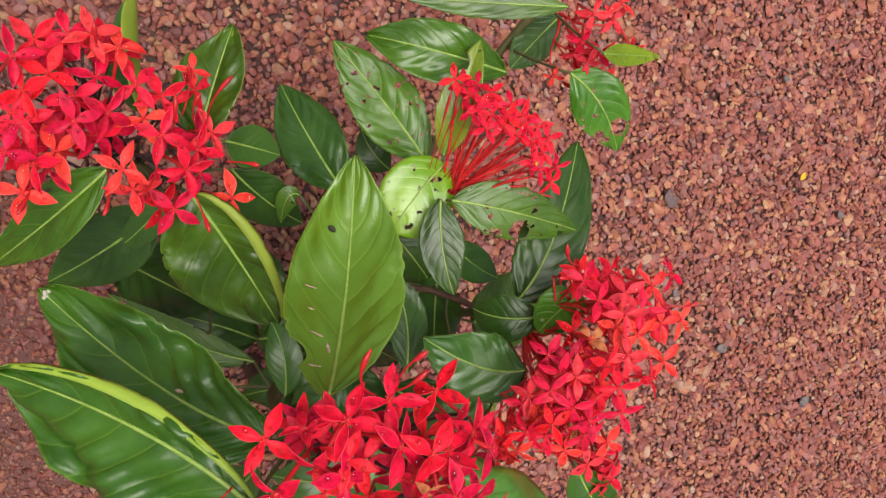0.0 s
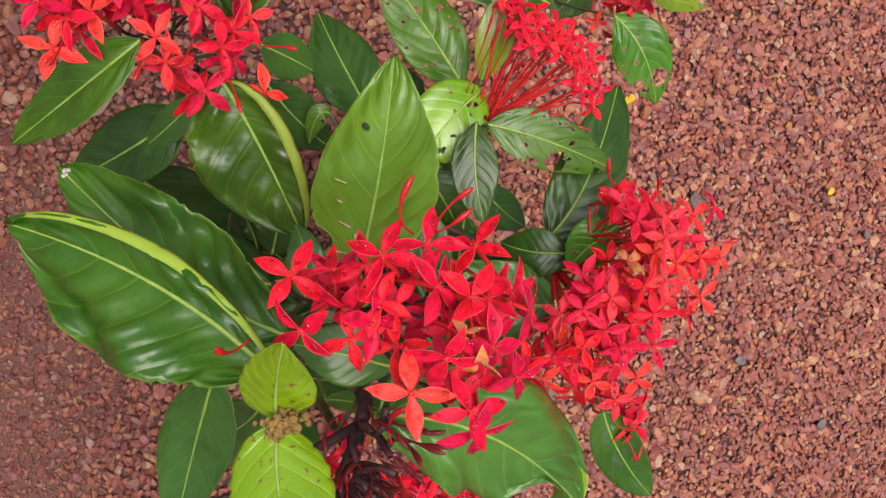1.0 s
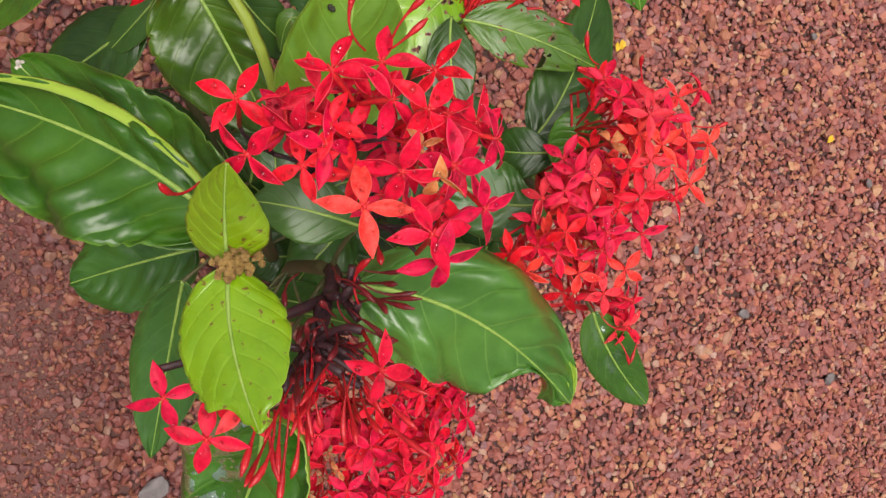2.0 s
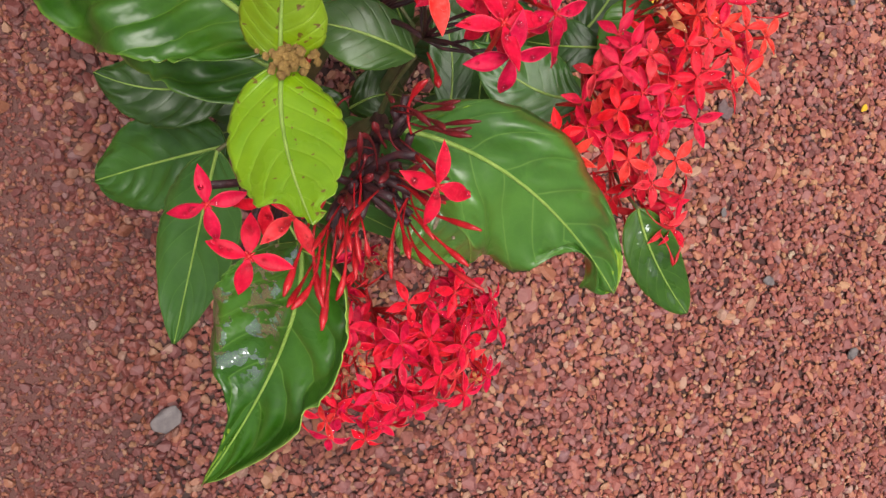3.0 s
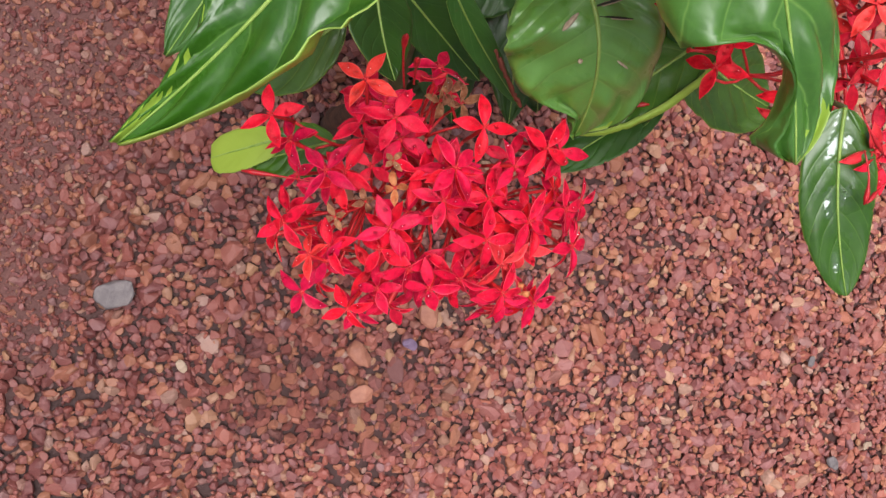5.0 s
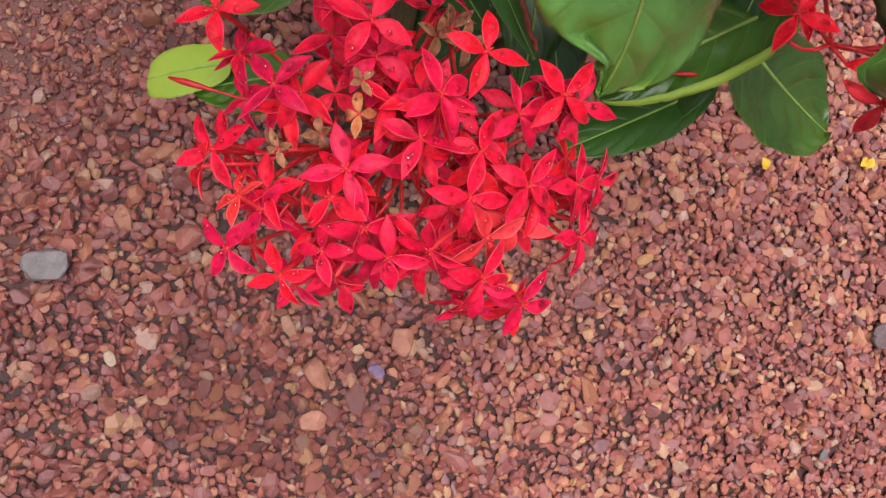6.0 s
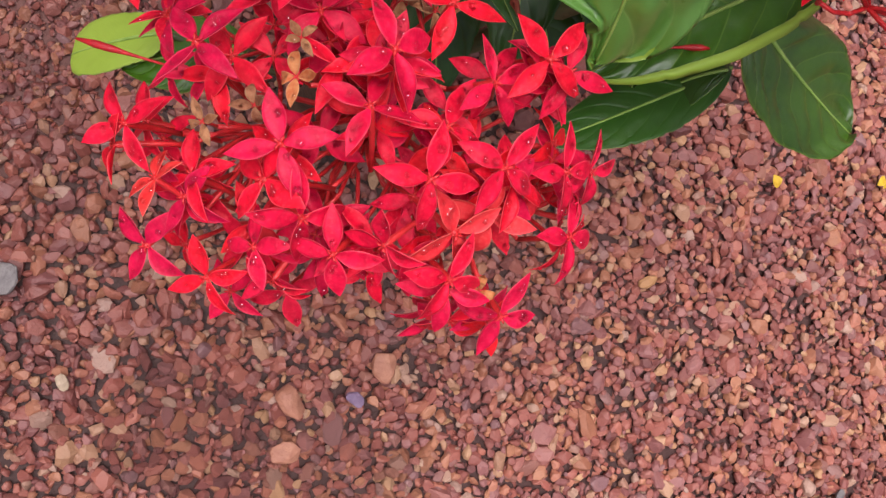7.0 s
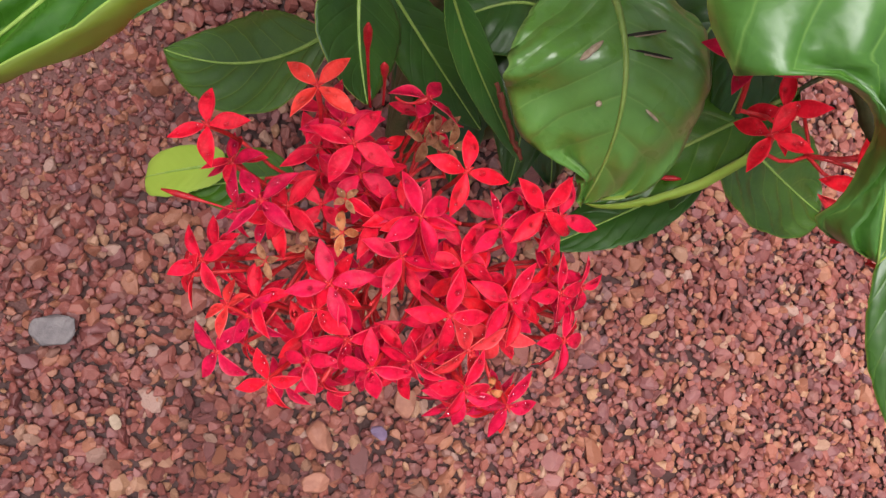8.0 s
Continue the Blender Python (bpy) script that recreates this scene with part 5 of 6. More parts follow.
head = flower_head(shrub, 'round dome of scarlet four-petalled flowers with raindrops')
ends, places = [], []
places.append((-0.2095, -0.3495, 0.3481))
ends.append(bloom(head, places[-1], (-0.55, -0.06, 0.84), 42, 0.97, 'crimson', 5))
places.append((-0.1855, -0.3324, 0.4000))
ends.append(bloom(head, places[-1], (-0.34, 0.34, 0.88), 85, 0.93, 'coral', 5))
places.append((-0.1853, -0.3668, 0.3665))
ends.append(bloom(head, places[-1], (-0.65, 0.14, 0.75), 78, 1.04, 'crimson', 3))
places.append((-0.1682, -0.3415, 0.3895))
ends.append(bloom(head, places[-1], (-0.40, 0.09, 0.91), 6, 0.97, 'crimson', 5))
places.append((-0.1735, -0.3427, 0.3561))
ends.append(bloom(head, places[-1], (-0.59, 0.09, 0.81), 57, 1.03, 'crimson', 2))
places.append((-0.1508, -0.3586, 0.3788))
ends.append(bloom(head, places[-1], (-0.08, 0.45, 0.89), 1, 1.02, 'crimson', 3))
places.append((-0.1435, -0.3547, 0.3997))
ends.append(bloom(head, places[-1], (0.12, 0.16, 0.98), 56, 1.04, 'crimson', 5))
places.append((-0.1333, -0.3356, 0.3922))
ends.append(bloom(head, places[-1], (-0.05, 0.19, 0.98), 20, 1.03, 'crimson', 0))
places.append((-0.1043, -0.3362, 0.3909))
ends.append(bloom(head, places[-1], (0.10, -0.09, 0.99), 77, 1.05, 'crimson', 2))
places.append((-0.0964, -0.3351, 0.3858))
ends.append(bloom(head, places[-1], (-0.04, -0.06, 1.00), 13, 1.00, 'crimson', 0))
places.append((-0.1137, -0.3463, 0.3845))
ends.append(bloom(head, places[-1], (0.28, 0.07, 0.96), 61, 0.94, 'crimson', 3))
places.append((-0.1205, -0.3621, 0.3831))
ends.append(bloom(head, places[-1], (0.01, 0.44, 0.90), 17, 1.02, 'crimson', 6))
places.append((-0.1421, -0.3677, 0.3919))
ends.append(bloom(head, places[-1], (-0.40, 0.50, 0.77), 18, 0.96, 'crimson', 0))
places.append((-0.1571, -0.3832, 0.3792))
ends.append(bloom(head, places[-1], (-0.43, -0.01, 0.90), 44, 1.02, 'crimson', 2))
places.append((-0.1235, -0.3785, 0.3986))
ends.append(bloom(head, places[-1], (0.17, -0.15, 0.97), 25, 1.01, 'crimson', 2))
places.append((-0.1052, -0.3672, 0.3927))
ends.append(bloom(head, places[-1], (0.25, 0.01, 0.97), 0, 1.03, 'crimson', 6))
places.append((-0.1337, -0.4032, 0.3755))
ends.append(bloom(head, places[-1], (-0.33, -0.49, 0.81), 24, 0.97, 'crimson', 1))
places.append((-0.1590, -0.4216, 0.3491))
ends.append(bloom(head, places[-1], (-0.43, -0.53, 0.73), 46, 0.94, 'crimson', 3))
places.append((-0.1570, -0.3924, 0.3729))
ends.append(bloom(head, places[-1], (-0.77, -0.26, 0.59), 76, 1.06, 'crimson', 1))
places.append((-0.1945, -0.3916, 0.3500))
ends.append(bloom(head, places[-1], (-0.60, -0.22, 0.77), 54, 1.00, 'crimson', 0))
places.append((-0.1771, -0.4199, 0.3344))
ends.append(bloom(head, places[-1], (-0.39, -0.66, 0.64), 79, 0.95, 'crimson', 5))
places.append((-0.1817, -0.4022, 0.3552))
ends.append(bloom(head, places[-1], (-0.81, 0.16, 0.57), 45, 0.82, 'coral', 0))
places.append((-0.1517, -0.4090, 0.3635))
ends.append(bloom(head, places[-1], (-0.77, -0.20, 0.60), 27, 0.87, 'crimson', 1))
places.append((-0.1426, -0.4153, 0.3540))
ends.append(bloom(head, places[-1], (-0.24, -0.96, 0.17), 49, 0.94, 'crimson', 3))
places.append((-0.1236, -0.3962, 0.3814))
ends.append(bloom(head, places[-1], (-0.52, -0.76, 0.38), 11, 0.92, 'crimson', 3))
places.append((-0.1087, -0.3864, 0.3848))
ends.append(bloom(head, places[-1], (0.59, -0.30, 0.74), 66, 1.04, 'coral', 0))
places.append((-0.1003, -0.3781, 0.3804))
ends.append(bloom(head, places[-1], (0.09, -0.48, 0.87), 19, 0.96, 'coral', 6))
places.append((-0.1052, -0.3980, 0.3847))
ends.append(bloom(head, places[-1], (0.23, -0.26, 0.94), 12, 0.97, 'crimson', 5))
places.append((-0.0785, -0.4004, 0.3600))
ends.append(bloom(head, places[-1], (0.18, -0.41, 0.90), 19, 1.06, 'crimson', 6))
places.append((-0.0869, -0.4069, 0.3431))
ends.append(bloom(head, places[-1], (0.24, -0.74, 0.63), 7, 1.01, 'crimson', 0))
places.append((-0.0692, -0.3715, 0.3645))
ends.append(bloom(head, places[-1], (0.25, 0.16, 0.95), 23, 1.01, 'crimson', 5))
places.append((-0.0830, -0.3574, 0.3773))
ends.append(bloom(head, places[-1], (0.41, 0.10, 0.91), 34, 0.98, 'crimson', 2))
places.append((-0.0721, -0.3520, 0.3678))
ends.append(bloom(head, places[-1], (0.57, -0.17, 0.80), 47, 0.97, 'crimson', 3))
places.append((-0.1447, -0.3105, 0.3502))
ends.append(bloom(head, places[-1], (-0.06, 0.73, 0.68), 15, 1.03, 'crimson', 6))
places.append((-0.1451, -0.3977, 0.3757))
ends.append(bloom(head, places[-1], (0.47, -0.26, 0.84), 34, 1.12, 'crimson', 1))
places.append((-0.1606, -0.3474, 0.3752))
ends.append(bloom(head, places[-1], (-0.44, 0.15, 0.89), 3, 0.97, 'crimson', 5))
for place, turn, size, kind, variant in (
        ((-0.1764, -0.3841, 0.362), 45, 0.50, "withered", 1), ((-0.1628, -0.3569, 0.380), 66, 0.42, "withered", 6), ((-0.1662, -0.3750, 0.366), 49, 0.50, "withered", 3),
        ((-0.1604, -0.3672, 0.384), 31, 0.58, "dried", 3), ((-0.0909, -0.3967, 0.370), 10, 0.50, "dried", 2)):
    ends.append(bloom(head, place, (-0.35, -0.15, 0.92), turn, size, kind, variant))
for place, turn in (((-0.1373, -0.3222, 0.338), 20), ((-0.1343, -0.3181, 0.340), 70), ((-0.1267, -0.3200, 0.336), 40)):
    ends.append(bloom(head, place, (0.1, 0.3, 0.9), turn, 0.75, "withered", 7))
ends += filled(head, places, (-0.1330, -0.3660, 0.3050), 84, 0.95, ('crimson', 'crimson', 'red'), 6, (0.005, 0.020))
stalks(head, (-0.1300, -0.3450, 0.2900), ends, 'tube')
bud(head, (-0.1680, -0.3295, 0.3900), (-0.1827, -0.3196, 0.4350), 0.90)
bud(head, (-0.1647, -0.3271, 0.3900), (-0.1733, -0.3231, 0.4200), 0.90)
bud(head, (-0.1881, -0.3723, 0.3500), (-0.2154, -0.3748, 0.3400), 0.80)
bud(head, (-0.1613, -0.3223, 0.3850), (-0.1518, -0.3182, 0.3870), 0.80)

head = flower_head(shrub, 'spent flower head with dark stalks, red buds and a few open flowers')
ends, places = [], []
places.append((-0.2490, -0.2490, 0.5570))
ends.append(bloom(head, places[-1], (-0.10, -0.22, 0.97), 16, 0.92, 'red', 5))
places.append((-0.2390, -0.2680, 0.5550))
ends.append(bloom(head, places[-1], (-0.07, 0.11, 0.99), 80, 1.08, 'red', 0))
places.append((-0.2250, -0.2568, 0.5660))
ends.append(bloom(head, places[-1], (0.10, 0.30, 0.95), 31, 0.98, 'coral', 3))
places.append((-0.1820, -0.2540, 0.5830))
ends.append(bloom(head, places[-1], (-0.10, -0.38, 0.92), 80, 0.99, 'red', 6))
places.append((-0.2305, -0.2516, 0.5560))
ends.append(bloom(head, places[-1], (-0.45, -0.40, 0.80), 6, 1.05, 'red', 2))
ends += [(-0.1770, -0.2636, 0.5382), (-0.2067, -0.2601, 0.5575), (-0.1772, -0.2585, 0.5460), (-0.1776, -0.2678, 0.5370), (-0.1941, -0.2509, 0.5391), (-0.1798, -0.2608, 0.5468), (-0.1951, -0.2481, 0.5466), (-0.2084, -0.2630, 0.5458), (-0.1799, -0.2581, 0.5531), (-0.2001, -0.2627, 0.5553), (-0.2005, -0.2551, 0.5460), (-0.1880, -0.2551, 0.5475), (-0.2026, -0.2484, 0.5391), (-0.1938, -0.2564, 0.5489), (-0.2012, -0.2595, 0.5545), (-0.2006, -0.2511, 0.5561), (-0.1996, -0.2548, 0.5487), (-0.1898, -0.2578, 0.5615), (-0.1810, -0.2689, 0.5488), (-0.2048, -0.2676, 0.5322), (-0.1795, -0.2662, 0.5480), (-0.1831, -0.2574, 0.5435), (-0.1801, -0.2485, 0.5450), (-0.1788, -0.2297, 0.5450), (-0.1757, -0.2450, 0.5450), (-0.1740, -0.2389, 0.5450), (-0.1741, -0.2316, 0.5450), (-0.1736, -0.2251, 0.5450), (-0.1816, -0.2522, 0.5450), (-0.1736, -0.2289, 0.5450)]
stalks(head, (-0.1698, -0.2330, 0.5000), ends, thin=0.0015)
bud(head, (-0.1770, -0.2636, 0.5382), (-0.1615, -0.2740, 0.5659), 0.85)
bud(head, (-0.2067, -0.2601, 0.5575), (-0.2168, -0.2855, 0.5692), 0.85)
bud(head, (-0.1772, -0.2585, 0.5460), (-0.1936, -0.2853, 0.5572), 0.83)
bud(head, (-0.1776, -0.2678, 0.5370), (-0.1810, -0.2830, 0.5660), 0.89)
bud(head, (-0.1941, -0.2509, 0.5391), (-0.2104, -0.2639, 0.5759), 0.72)
bud(head, (-0.1798, -0.2608, 0.5468), (-0.1902, -0.2732, 0.5735), 0.76)
bud(head, (-0.1951, -0.2481, 0.5466), (-0.2130, -0.2728, 0.5647), 0.83)
bud(head, (-0.2084, -0.2630, 0.5458), (-0.2200, -0.2841, 0.5661), 0.74)
bud(head, (-0.1799, -0.2581, 0.5531), (-0.1819, -0.2725, 0.5726), 0.68)
bud(head, (-0.2001, -0.2627, 0.5553), (-0.2006, -0.2765, 0.5582), 0.81)
bud(head, (-0.2005, -0.2551, 0.5460), (-0.2235, -0.2673, 0.5766), 0.67)
bud(head, (-0.1880, -0.2551, 0.5475), (-0.2091, -0.2605, 0.5740), 0.80)
bud(head, (-0.2026, -0.2484, 0.5391), (-0.2191, -0.2600, 0.5512), 0.82)
bud(head, (-0.1938, -0.2564, 0.5489), (-0.2089, -0.2806, 0.5677), 0.82)
bud(head, (-0.2012, -0.2595, 0.5545), (-0.2105, -0.2702, 0.5738), 0.72)
bud(head, (-0.2006, -0.2511, 0.5561), (-0.2062, -0.2765, 0.5669), 0.65)
bud(head, (-0.1996, -0.2548, 0.5487), (-0.2087, -0.2684, 0.5568), 0.74)
bud(head, (-0.1898, -0.2578, 0.5615), (-0.1966, -0.2739, 0.5875), 0.87)
bud(head, (-0.1810, -0.2689, 0.5488), (-0.1693, -0.2916, 0.5782), 0.85)
bud(head, (-0.2048, -0.2676, 0.5322), (-0.2314, -0.2852, 0.5634), 0.86)
bud(head, (-0.1795, -0.2662, 0.5480), (-0.1686, -0.2850, 0.5668), 0.88)
bud(head, (-0.1831, -0.2574, 0.5435), (-0.1811, -0.2626, 0.5743), 0.73)
bud(head, (-0.1801, -0.2485, 0.5450), (-0.1691, -0.2618, 0.5627), 0.73, "maroon")
bud(head, (-0.1788, -0.2297, 0.5450), (-0.1750, -0.2374, 0.5790), 0.85, "maroon")
bud(head, (-0.1757, -0.2450, 0.5450), (-0.1692, -0.2535, 0.5556), 0.82, "maroon")
bud(head, (-0.1740, -0.2389, 0.5450), (-0.1600, -0.2370, 0.5744), 0.69, "maroon")
bud(head, (-0.1741, -0.2316, 0.5450), (-0.1656, -0.2312, 0.5676), 0.84, "maroon")
bud(head, (-0.1736, -0.2251, 0.5450), (-0.1582, -0.2296, 0.5563), 0.68, "maroon")
bud(head, (-0.1816, -0.2522, 0.5450), (-0.1670, -0.2646, 0.5508), 0.83)
bud(head, (-0.1736, -0.2289, 0.5450), (-0.1530, -0.2396, 0.5512), 0.82, "maroon")
bud(head, (-0.1806, -0.2548, 0.5450), (-0.1749, -0.2671, 0.5566), 0.86)
bud(head, (-0.1818, -0.2360, 0.5450), (-0.1751, -0.2479, 0.5552), 0.77, "maroon")
bud(head, (-0.1751, -0.2341, 0.5450), (-0.1605, -0.2418, 0.5661), 0.84, "maroon")
bud(head, (-0.1759, -0.2469, 0.5450), (-0.1632, -0.2566, 0.5482), 0.88, "maroon")
bud(head, (-0.1798, -0.2285, 0.5450), (-0.1739, -0.2361, 0.5650), 0.83, "maroon")
bud(head, (-0.1839, -0.2495, 0.5450), (-0.1814, -0.2589, 0.5730), 0.66, "maroon")
bud(head, (-0.1853, -0.2483, 0.5450), (-0.1807, -0.2473, 0.5707), 0.75, "maroon")
bud(head, (-0.1782, -0.2399, 0.5450), (-0.1681, -0.2539, 0.5586), 0.75, "maroon")
bud(head, (-0.1953, -0.2476, 0.5450), (-0.2010, -0.2343, 0.5729), 0.77, "maroon")
bud(head, (-0.1982, -0.2502, 0.5450), (-0.2042, -0.2594, 0.5559), 0.83, "maroon")
bud(head, (-0.2027, -0.2542, 0.5450), (-0.2129, -0.2555, 0.5880), 0.96, "maroon")
bud(head, (-0.1947, -0.2543, 0.5450), (-0.2065, -0.2571, 0.5590), 0.89, "maroon")
bud(head, (-0.1883, -0.2492, 0.5450), (-0.2006, -0.2355, 0.5696), 0.76, "maroon")
bud(head, (-0.1857, -0.2439, 0.5450), (-0.1939, -0.2517, 0.5622), 0.96, "maroon")
bud(head, (-0.1941, -0.2510, 0.5450), (-0.1974, -0.2482, 0.5673), 0.99, "maroon")
bud(head, (-0.1934, -0.2226, 0.5450), (-0.2033, -0.2306, 0.5575), 0.76, "maroon")
bud(head, (-0.1837, -0.2418, 0.5450), (-0.1905, -0.2322, 0.5559), 0.99, "maroon")
bud(head, (-0.1965, -0.2511, 0.5450), (-0.1940, -0.2428, 0.5504), 0.74, "maroon")
bud(head, (-0.1959, -0.2545, 0.5450), (-0.2077, -0.2558, 0.5626), 0.88, "maroon")
bud(head, (-0.1889, -0.2433, 0.5450), (-0.2009, -0.2465, 0.5583), 0.80, "maroon")
bud(head, (-0.1876, -0.2420, 0.5450), (-0.2039, -0.2418, 0.5649), 0.75, "maroon")
bud(head, (-0.1806, -0.2231, 0.5450), (-0.1835, -0.2268, 0.5592), 0.75, "maroon")
bud(head, (-0.2165, -0.2617, 0.5500), (-0.2317, -0.2819, 0.5620), 1.00)
bud(head, (-0.2137, -0.2668, 0.5500), (-0.2300, -0.2866, 0.5620), 1.00)
bud(head, (-0.2071, -0.2647, 0.5500), (-0.2215, -0.2958, 0.5620), 1.00)
bud(head, (-0.2146, -0.2623, 0.5500), (-0.2197, -0.2883, 0.5620), 1.00)
bud(head, (-0.2053, -0.2027, 0.5500), (-0.2115, -0.2104, 0.5620), 1.00)
bud(head, (-0.1756, -0.2384, 0.5500), (-0.1716, -0.2211, 0.5620), 1.00)
bud(head, (-0.1652, -0.2119, 0.5500), (-0.1680, -0.2240, 0.5620), 1.00)
bud(head, (-0.2204, -0.1832, 0.5500), (-0.2345, -0.1804, 0.5620), 1.00)

head = flower_head(shrub, 'few loose red flowers on thin stalks below a large leaf')
ends, places = [], []
places.append((-0.0555, -0.2911, 0.4200))
ends.append(bloom(head, places[-1], (-0.56, -0.04, 0.83), 4, 1.02, 'red', 0))
places.append((-0.0767, -0.2784, 0.4300))
ends.append(bloom(head, places[-1], (-0.53, 0.31, 0.79), 13, 1.02, 'red', 1))
places.append((-0.0150, -0.3023, 0.4200))
ends.append(bloom(head, places[-1], (-0.41, -0.79, 0.46), 2, 1.02, 'coral', 2))
places.append((-0.0473, -0.2776, 0.4100))
ends.append(bloom(head, places[-1], (-0.64, -0.46, 0.62), 25, 1.02, 'red', 5))
places.append((-0.0204, -0.2932, 0.4250))
ends.append(bloom(head, places[-1], (-0.45, -0.28, 0.85), 29, 1.02, 'red', 3))
stalks(head, (0.0026, -0.2738, 0.4000), ends, 'tube')
bud(head, (-0.0689, -0.3102, 0.3620), (-0.0492, -0.3005, 0.3660), 0.80)

# ---- small things on the shrub ----
def gall_cluster(place, count, spread, name="gall", kind="gall", words="crusty tan gall on a lime leaf"):
    """A crust of small tan grains on the leaf."""
    rng = np.random.default_rng(6)
    pieces = []
    for k in range(count):
        c = np.asarray(place) + rng.normal(0, 1, 3) * np.asarray(spread)
        bm = bmesh.new()
        bmesh.ops.create_icosphere(bm, subdivisions=1, radius=rng.uniform(0.0009, 0.0019))
        v = [np.array(q.co) * rng.uniform(0.8, 1.25, 3) + c for q in bm.verts]
        pieces.append((v, [tuple(q.index for q in f.verts) for f in bm.faces]))
        bm.free()
    v, f = joined(pieces)
    part(name, mesh_from(name, v, f, (kind,), smooth=False), shrub, words)


gall_cluster((-0.2194, -0.2100, 0.5720), 60, (0.0036, 0.0022, 0.0011))
M["fluff"] = plain_material("seed_fluff", (0.45, 0.40, 0.36), (0.62, 0.56, 0.52), 500.0, 0.9)
gall_cluster((-0.2668, -0.1210, 0.3885), 12, (0.0013, 0.0013, 0.0006), "fluff", "fluff", "whitish fluff caught on a leaf tip")

berry_bm = bmesh.new()
bmesh.ops.create_uvsphere(berry_bm, u_segments=20, v_segments=12, radius=0.0042, matrix=Matrix.Translation((-0.0752, -0.1126, 0.3600)))
berry_mesh = bpy.data.meshes.new("berry")
berry_bm.to_mesh(berry_mesh)
berry_bm.free()
berry_mesh.materials.append(M["berry"])
berry_mesh.polygons.foreach_set("use_smooth", [True] * len(berry_mesh.polygons))
part("berry", berry_mesh, shrub, "ripe dark purple berry")


M["scar"] = plain_material("leaf_scar", (0.30, 0.20, 0.13), (0.48, 0.38, 0.28), 500.0, 0.8)
M["tear"] = plain_material("leaf_tear", (0.012, 0.012, 0.006), (0.03, 0.028, 0.012), 400.0, 0.8)


def settled(p, blade):
    """The point moved along the line of sight onto a blade."""
    co = np.empty(len(blade.data.vertices) * 3)
    blade.data.vertices.foreach_get("co", co)
    d = co.reshape(-1, 3) - np.asarray(p, float)
    along = d @ VIEW
    near = np.argsort(np.linalg.norm(d - along[:, None] * VIEW, axis=1))[:6]
    return np.asarray(p, float) + along[near].max() * VIEW


def scar(p0, p1, width, kind, label, blade=None):
    """A dry scar or a torn slit in a leaf, as a thin raised strip."""
    if blade:
        p0, p1 = settled(p0, blade) - 0.0012 * VIEW, settled(p1, blade) - 0.0012 * VIEW
    a, c = np.asarray(p0, float) + 0.0020 * VIEW, np.asarray(p1, float) + 0.0020 * VIEW
    pts = curve_points(a, 0.5 * (a + c) + 0.0006 * VIEW, c, 9)
    v, f = tube_geometry(pts, [width * k for k in (0.3, 0.7, 0.95, 1.0, 0.9, 1.0, 0.85, 0.6, 0.25)], 6)
    mid = np.mean(pts, axis=0)
    v = [q - 0.7 * ((q - mid) @ VIEW) * VIEW for q in v]
    part("leaf_scar", mesh_from("leaf_scar", v, f, (kind,)), shrub, label)


for p0, p1, w in (
        ((-0.1114, -0.2841, 0.4155), (-0.0987, -0.2772, 0.4153), 0.0008), ((-0.1071, -0.2865, 0.4145), (-0.0938, -0.2841, 0.4160), 0.0007)):
    p0, p1 = settled(p0, slit_leaf) - 0.0012 * VIEW, settled(p1, slit_leaf) - 0.0012 * VIEW
    scar(p0, p1, w, "scar", "pale rim of a torn slit")
    scar(p0 + 0.0006 * VIEW, p1 + 0.0006 * VIEW, w * 0.6, "tear", "dark torn slit in a leaf")
for p0, p1, w in (
        ((-0.1171, -0.2961, 0.4066), (-0.1147, -0.2876, 0.4120), 0.0012), ((-0.1067, -0.3034, 0.4064), (-0.1066, -0.3023, 0.4069), 0.0010), ((-0.0940, -0.2984, 0.4126), (-0.0888, -0.3002, 0.4131), 0.0006)):
    scar(p0, p1, w, "scar", "dry tan scar on a leaf", slit_leaf)
for p0, p1, w in (
        ((-0.1488, -0.1425, 0.4438), (-0.1441, -0.1458, 0.4476), 0.0005), ((-0.1520, -0.1516, 0.4516), (-0.1466, -0.1575, 0.4613), 0.0005),
        ((-0.1563, -0.1603, 0.4634), (-0.1513, -0.1656, 0.4714), 0.0005), ((-0.1520, -0.1665, 0.4727), (-0.1535, -0.1706, 0.4776), 0.0009),
        ((-0.2229, -0.1758, 0.4346), (-0.2188, -0.1777, 0.4375), 0.0011), ((-0.1652, -0.1710, 0.4790), (-0.1601, -0.1735, 0.4832), 0.0005)):
    scar(p0, p1, w, "scar", "dry tan scar on a leaf")
scar((-0.1263, -0.1194, 0.4342), (-0.1248, -0.1225, 0.4378), 0.0016, "tear", "small dark hole in a leaf")


# ---- odd stones and fallen petals lying on the gravel ----
PEBBLES = {
    "grey": ((0.10, 0.082, 0.085), (0.18, 0.15, 0.15), "flat grey stone lying on red gravel"), "cream": ((0.30, 0.21, 0.15), (0.44, 0.32, 0.23), "small cream stone lying on red gravel"),
    "rust": ((0.27, 0.10, 0.065), (0.40, 0.17, 0.11), "large rust-red stone among gravel"), "ochre": ((0.33, 0.15, 0.06), (0.44, 0.22, 0.10), "ochre stone among red gravel"),
    "dark": ((0.09, 0.055, 0.06), (0.17, 0.10, 0.10), "dark purplish stone among red gravel"), "purple": ((0.13, 0.08, 0.15), (0.22, 0.14, 0.22), "small violet-grey stone among red gravel")}
for key, (low, high, words) in PEBBLES.items():
    M["pebble_" + key] = plain_material("pebble_" + key, low, high, 160.0, 0.6, 0.0012)
